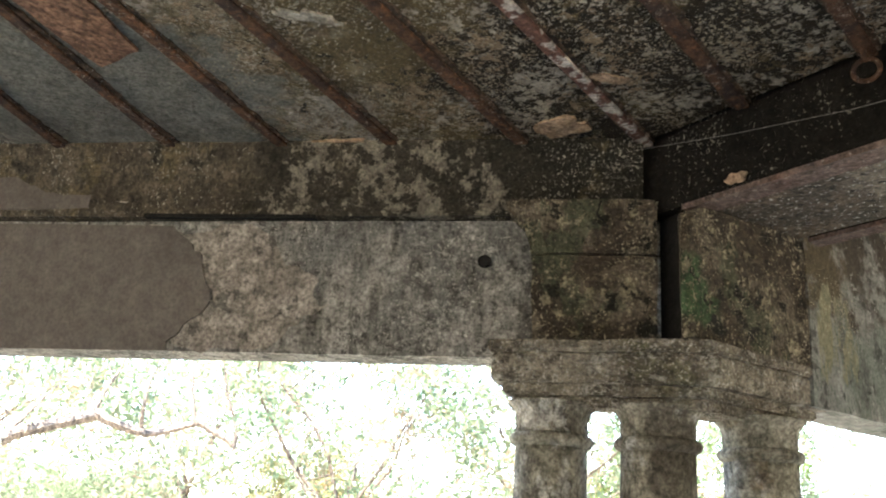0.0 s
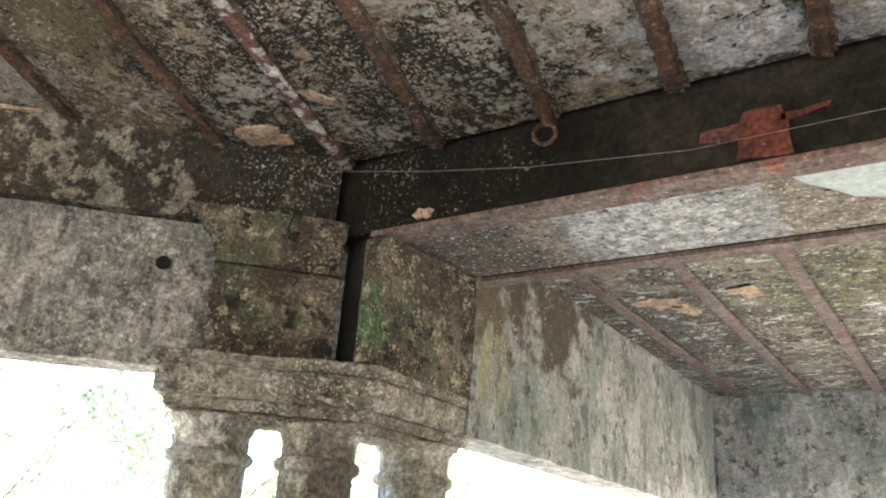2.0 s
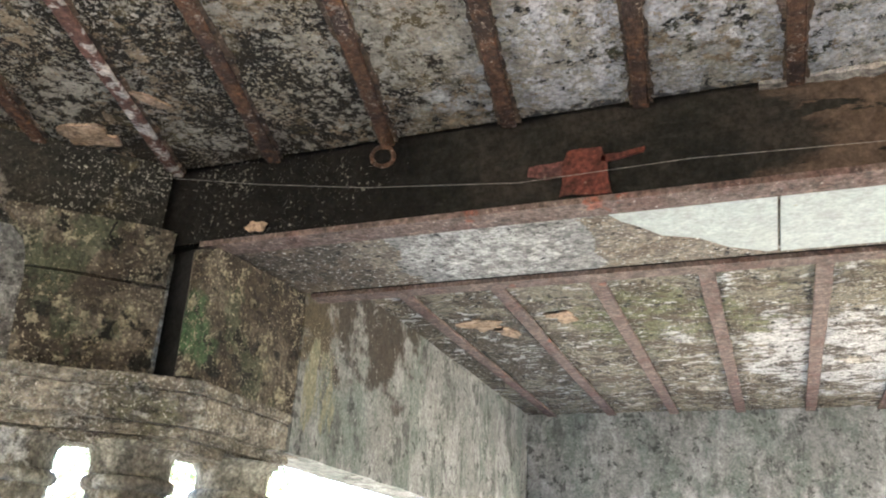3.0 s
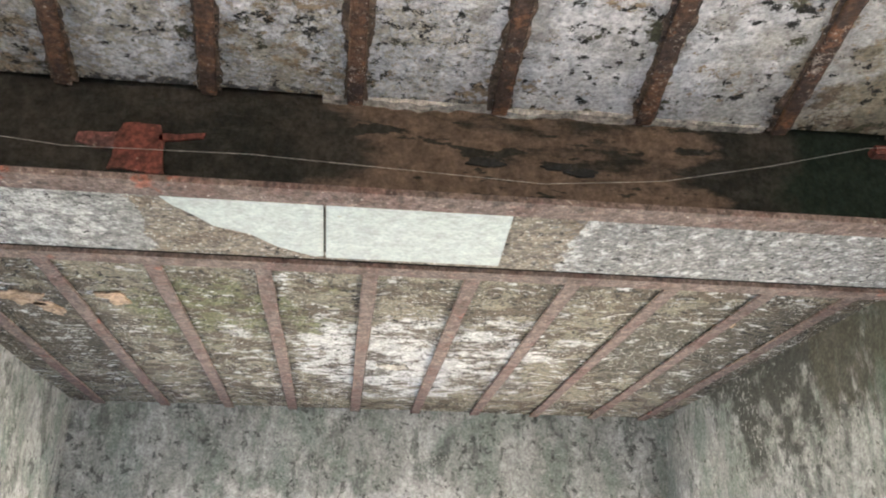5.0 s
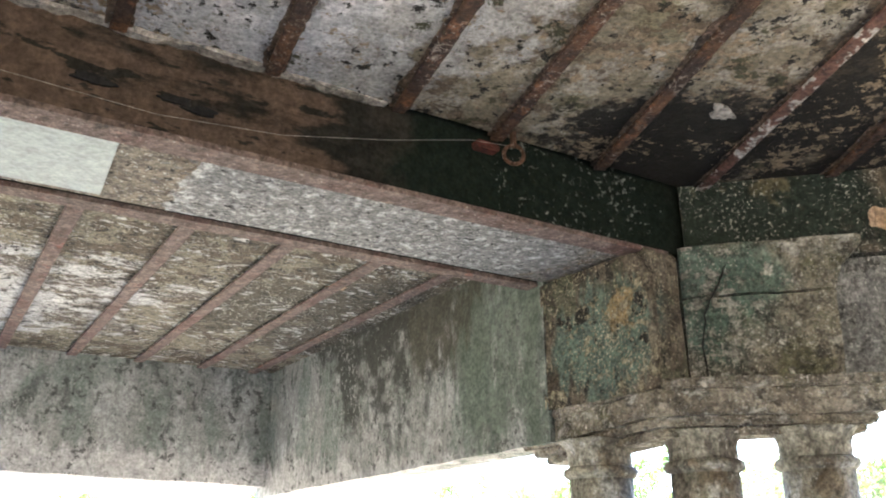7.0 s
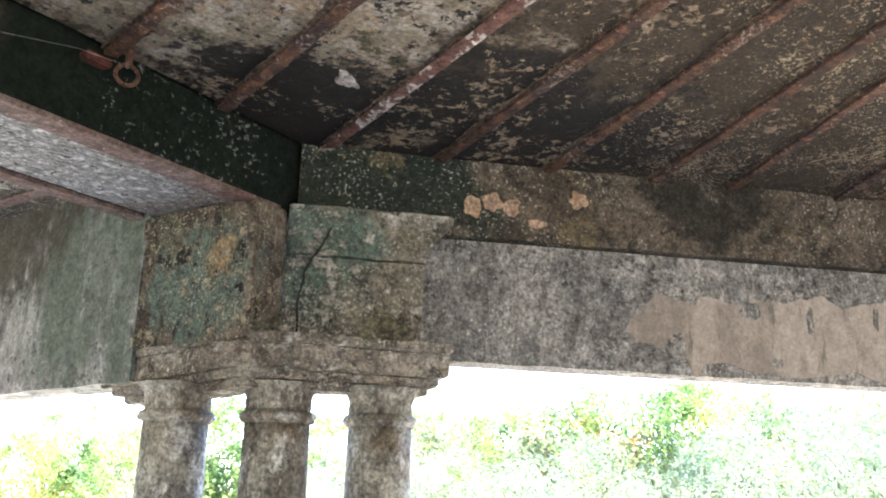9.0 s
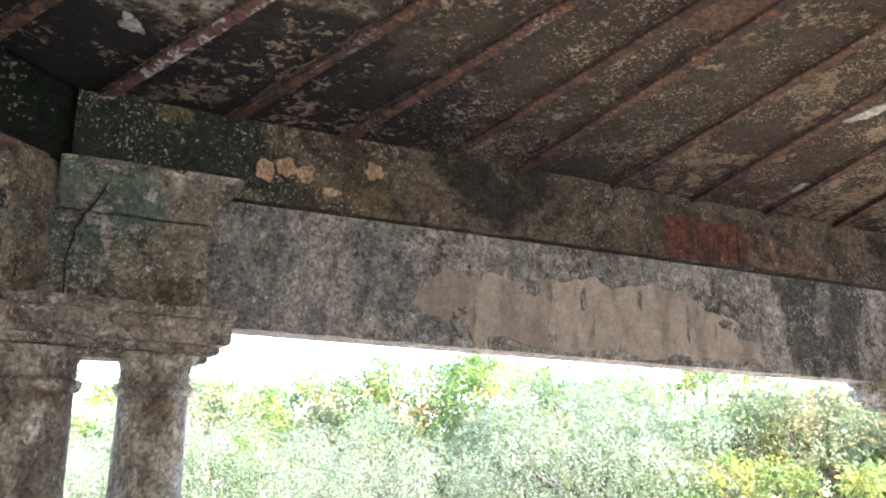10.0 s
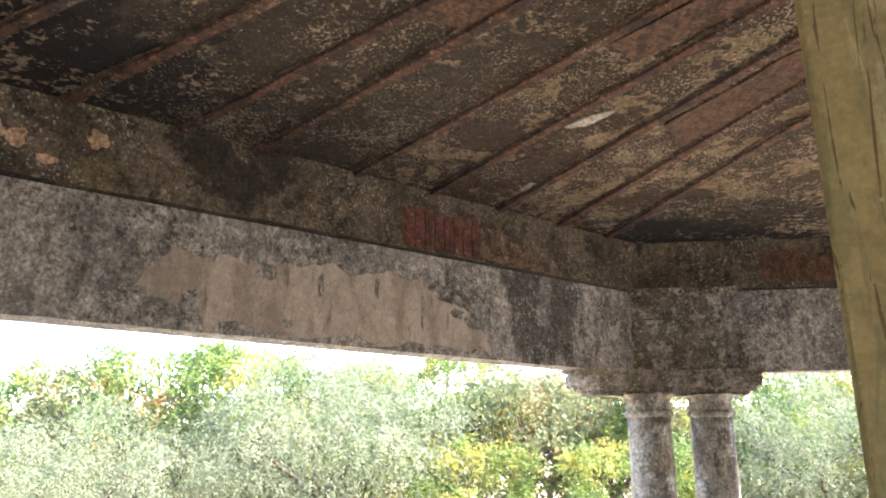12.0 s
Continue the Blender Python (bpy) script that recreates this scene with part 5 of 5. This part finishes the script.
# ---- trees and shrubs ----
def leaf_cloud(name, seed, clumps, spread, flat, sprays, leaf, mat, drop=0.0, per=7, reach=0.5):
    """A crown of clumps: each clump holds short curved sprays, and each spray carries leaflets in pairs."""
    rng = np.random.default_rng(seed)
    verts, faces = [], []
    for c in range(clumps):
        while True:
            p = rng.uniform(-1, 1, 3)
            d = np.linalg.norm(p)
            if 0.35 < d < 1:
                break
        centre = p * np.array([spread, spread, flat]) * (0.80 + 0.35 * rng.random())
        size = rng.uniform(0.55, 1.35) * spread * 0.20
        for k in range(sprays):
            q = rng.normal(0, 1, 3)
            q /= np.linalg.norm(q)
            o = centre + q * size * rng.uniform(0.2, 1) * np.array([1, 1, 0.75])
            way = q * 0.8 + rng.normal(0, 0.5, 3)
            way[2] += 0.25
            way *= reach * rng.uniform(0.6, 1.3) / np.linalg.norm(way)
            for n_ in range(per):
                f = (n_ + 1) / per
                at = o + way * f
                at[2] -= drop * reach * f * f
                a = way / np.linalg.norm(way) * 0.5 + rng.normal(0, 0.75, 3)
                a[2] -= drop * f
                a *= leaf * rng.uniform(0.7, 1.35) * (1.1 - 0.35 * f) / np.linalg.norm(a)
                b = np.cross(a, rng.normal(0, 1, 3))
                b *= leaf * 0.34 / (np.linalg.norm(b) + 1e-9)
                i = len(verts)
                verts += [tuple(at), tuple(at + a * 0.9 + b), tuple(at + 2 * a), tuple(at + a * 0.9 - b)]
                faces.append((i, i + 1, i + 2, i + 3))
    me = bpy.data.meshes.new(name)
    me.from_pydata(verts, [], faces)
    me.materials.append(mat)
    return me


def limb(bm, a, b, r0, r1, seed, steps=6):
    rng = random.Random(seed)
    prev = None
    axis = (b - a).normalized()
    u = axis.orthogonal().normalized()
    v = axis.cross(u)
    bend = Vector((rng.uniform(-1, 1), rng.uniform(-1, 1), rng.uniform(-0.3, 0.6))) * (b - a).length * 0.14
    for j in range(steps + 1):
        f = j / steps
        c = a.lerp(b, f) + bend * math.sin(math.pi * f) + Vector(noise.noise_vector(a * 3 + Vector((f * 3, seed, 0)))) * (b - a).length * 0.05
        r = r0 + (r1 - r0) * f
        ring_ = [bm.verts.new(c + (u * math.cos(t) + v * math.sin(t)) * r) for t in (2 * math.pi * i / 7 for i in range(7))]
        if prev:
            for i in range(7):
                bm.faces.new((prev[i], prev[(i + 1) % 7], ring_[(i + 1) % 7], ring_[i]))
        prev = ring_
    bm.faces.new(prev)
    return b


def tree_kind(name, seed, height, crown_z, clumps, spread, flat, leaves, leaf, mat, label, category, drop=0.0, trunk=0.12, per=7, reach=0.5):
    root = tagged(new(name), label, category, "trees and shrubs round the pavilion")
    rng = random.Random(seed)
    bm = bmesh.new()
    fork = Vector((rng.uniform(-0.2, 0.2), rng.uniform(-0.2, 0.2), crown_z * 0.55))
    limb(bm, Vector((0, 0, -0.25)), fork, trunk, trunk * 0.7, seed)
    for i in range(7):
        a = 2 * math.pi * i / 7 + rng.uniform(-0.3, 0.3)
        tip = Vector((math.cos(a) * spread * 0.6, math.sin(a) * spread * 0.6, crown_z + rng.uniform(-0.3, 0.6) * flat))
        limb(bm, fork, tip, trunk * 0.5, trunk * 0.12, seed + i)
        for k in range(3):
            d = fork.lerp(tip, rng.uniform(0.45, 0.9))
            limb(bm, d, d + Vector((rng.uniform(-1, 1), rng.uniform(-1, 1), rng.uniform(0, 0.9))) * spread * 0.4, trunk * 0.16, trunk * 0.04, seed + 10 * i + k, 4)
    part("trunk", bm, bark_mat, root, "grey-brown forked trunk and limbs")
    me = leaf_cloud("crown", seed, clumps, spread, flat, leaves, leaf, mat, drop, per, reach)
    crown = new("crown", me)
    crown.parent = root
    crown.location = (0, 0, crown_z + flat * 0.2)
    return root


bush = tree_kind("thorn_tree", 11, 4.2, 2.3, 60, 2.5, 1.6, 58, 0.038, LEAVES[0], "grey-green feathery thorn tree with drooping sprays", "tree", 1.1, 0.12, 13, 0.60)
green = tree_kind("broadleaf_tree", 12, 5.0, 2.9, 46, 2.1, 1.9, 34, 0.078, LEAVES[1], "fresh green broadleaf tree in sunlight", "tree", 0.25, 0.14, 7, 0.42)
autumn = tree_kind("turning_tree", 13, 5.0, 2.7, 42, 2.0, 1.8, 32, 0.074, LEAVES[2], "tree with turning orange and green leaves", "tree", 0.25, 0.13, 7, 0.42)
tall = tree_kind("spreading_tree", 14, 9.5, 4.4, 90, 4.4, 3.6, 22, 0.105, LEAVES[3], "tall tree with crooked limbs and turning leaves", "tree", 0.2, 0.11, 6, 0.50)

rng = random.Random(5)
GROUND_Z = -0.8
spots = []
# a belt of low trees past sides c and d
for i in range(38):
    az = radians(-40 + 104 * (i + rng.uniform(-0.6, 0.6)) / 38)
    dist = rng.uniform(20, 27) if i % 2 else rng.uniform(27, 38)
    size = rng.uniform(0.70, 1.06) * (0.82 + (dist - 19) / 44)
    spots.append((rng.choice((green, green, autumn, green, green, autumn)), dist * math.cos(az), 2 + dist * math.sin(az), size))
for kind, az, dist, size in ((bush, 11, 16.5, 1.08), (green, 16, 19.0, 1.0), (green, 20, 20.0, 1.05), (bush, 25, 15.0, 0.78), (green, 4, 19.5, 1.0), (autumn, -2, 18.0, 0.9), (bush, 38, 17.0, 0.85),
                             (autumn, -8, 19.0, 0.95), (green, -13, 19.0, 0.95), (autumn, 24, 21.0, 1.0), (bush, -21, 17.0, 0.9)):
    spots.append((kind, dist * math.cos(radians(az)), 3.6 + dist * math.sin(radians(az)), size))
for i in range(12):
    az = radians(-36 + 84 * (i + rng.uniform(-0.4, 0.4)) / 12)
    dist = rng.uniform(14.5, 18.5)
    spots.append((rng.choice((green, bush, green, autumn)), dist * math.cos(az), 3.6 + dist * math.sin(az), rng.uniform(0.46, 0.66)))
for i in range(14):
    az = radians(rng.uniform(64, 112))
    dist = rng.uniform(28, 42)
    spots.append((rng.choice((bush, green)), dist * math.cos(az), 2 + dist * math.sin(az), rng.uniform(0.7, 0.95)))
for i in range(12):
    az = radians(112 + 80 * (i + rng.uniform(-0.5, 0.5)) / 12)
    dist = rng.uniform(24, 36)
    spots.append((rng.choice((autumn, bush, green)), dist * math.cos(az), 2 + dist * math.sin(az), rng.uniform(0.9, 1.2)))
for az, dist, size in ((150, 18.0, 0.9), (172, 20.0, 0.95), (136, 21.0, 0.9), (160, 27.0, 1.15), (126, 24.0, 0.9)):
    spots.append((tall, dist * math.cos(radians(az)), 3 + dist * math.sin(radians(az)), size))
used = set()
for kind, x, y, size in spots:
    turn = rng.uniform(0, 360)
    m = pose(x, y, GROUND_Z, 0, 0, turn)
    if kind.name not in used:
        used.add(kind.name)
        kind.scale = (size, size, size)
        kind.location, kind.rotation_euler = (x, y, GROUND_Z), (0, 0, radians(turn))
        continue
    ob = copy_thing(kind, m)
    ob.scale = (size, size, size)

# a bare pole among the trees
bm = bmesh.new()
limb(bm, Vector((28.0, 4.8, -0.9)), Vector((28.0, 4.8, 4.6)), 0.09, 0.07, 3)
tagged(part("pole", bm, bark_mat), "thin bare wooden pole among the trees", "pole")

# an old tree beside side a, whose long crooked limb crosses the opening
old = tagged(new("crooked_tree"), "old tree with one long crooked dark limb", "tree", "trees and shrubs round the pavilion")
bm = bmesh.new()
foot = Vector((-14.0, 4.4, -0.8))
BEND = [Vector((-13.7, 4.6, 2.15)), Vector((-13.43, 5.65, 2.30)), Vector((-13.22, 6.75, 2.78)), Vector((-13.06, 7.40, 2.55)), Vector((-12.84, 8.10, 2.77)), Vector((-12.7, 8.7, 2.45))]
limb(bm, foot, BEND[0], 0.26, 0.15, 31)
for n_, (p, q) in enumerate(zip(BEND, BEND[1:])):
    limb(bm, p, q, 0.115 - 0.018 * n_, 0.10 - 0.018 * n_, 40 + n_)
    limb(bm, q, q + Vector((0.1, 0.55 - 0.25 * n_, 0.8 + 0.1 * n_)), 0.035, 0.012, 60 + n_)
limb(bm, BEND[0], BEND[0] + Vector((-0.6, 0.7, 2.6)), 0.12, 0.03, 70)
part("trunk", bm, bark_mat, old, "dark crooked trunk and limb")
crown = new("crown", leaf_cloud("crown", 33, 46, 2.6, 1.5, 8, 0.075, LEAVES[3], 0.3, 6, 0.45))
crown.parent = old
crown.location = (-13.3, 7.0, 3.9)
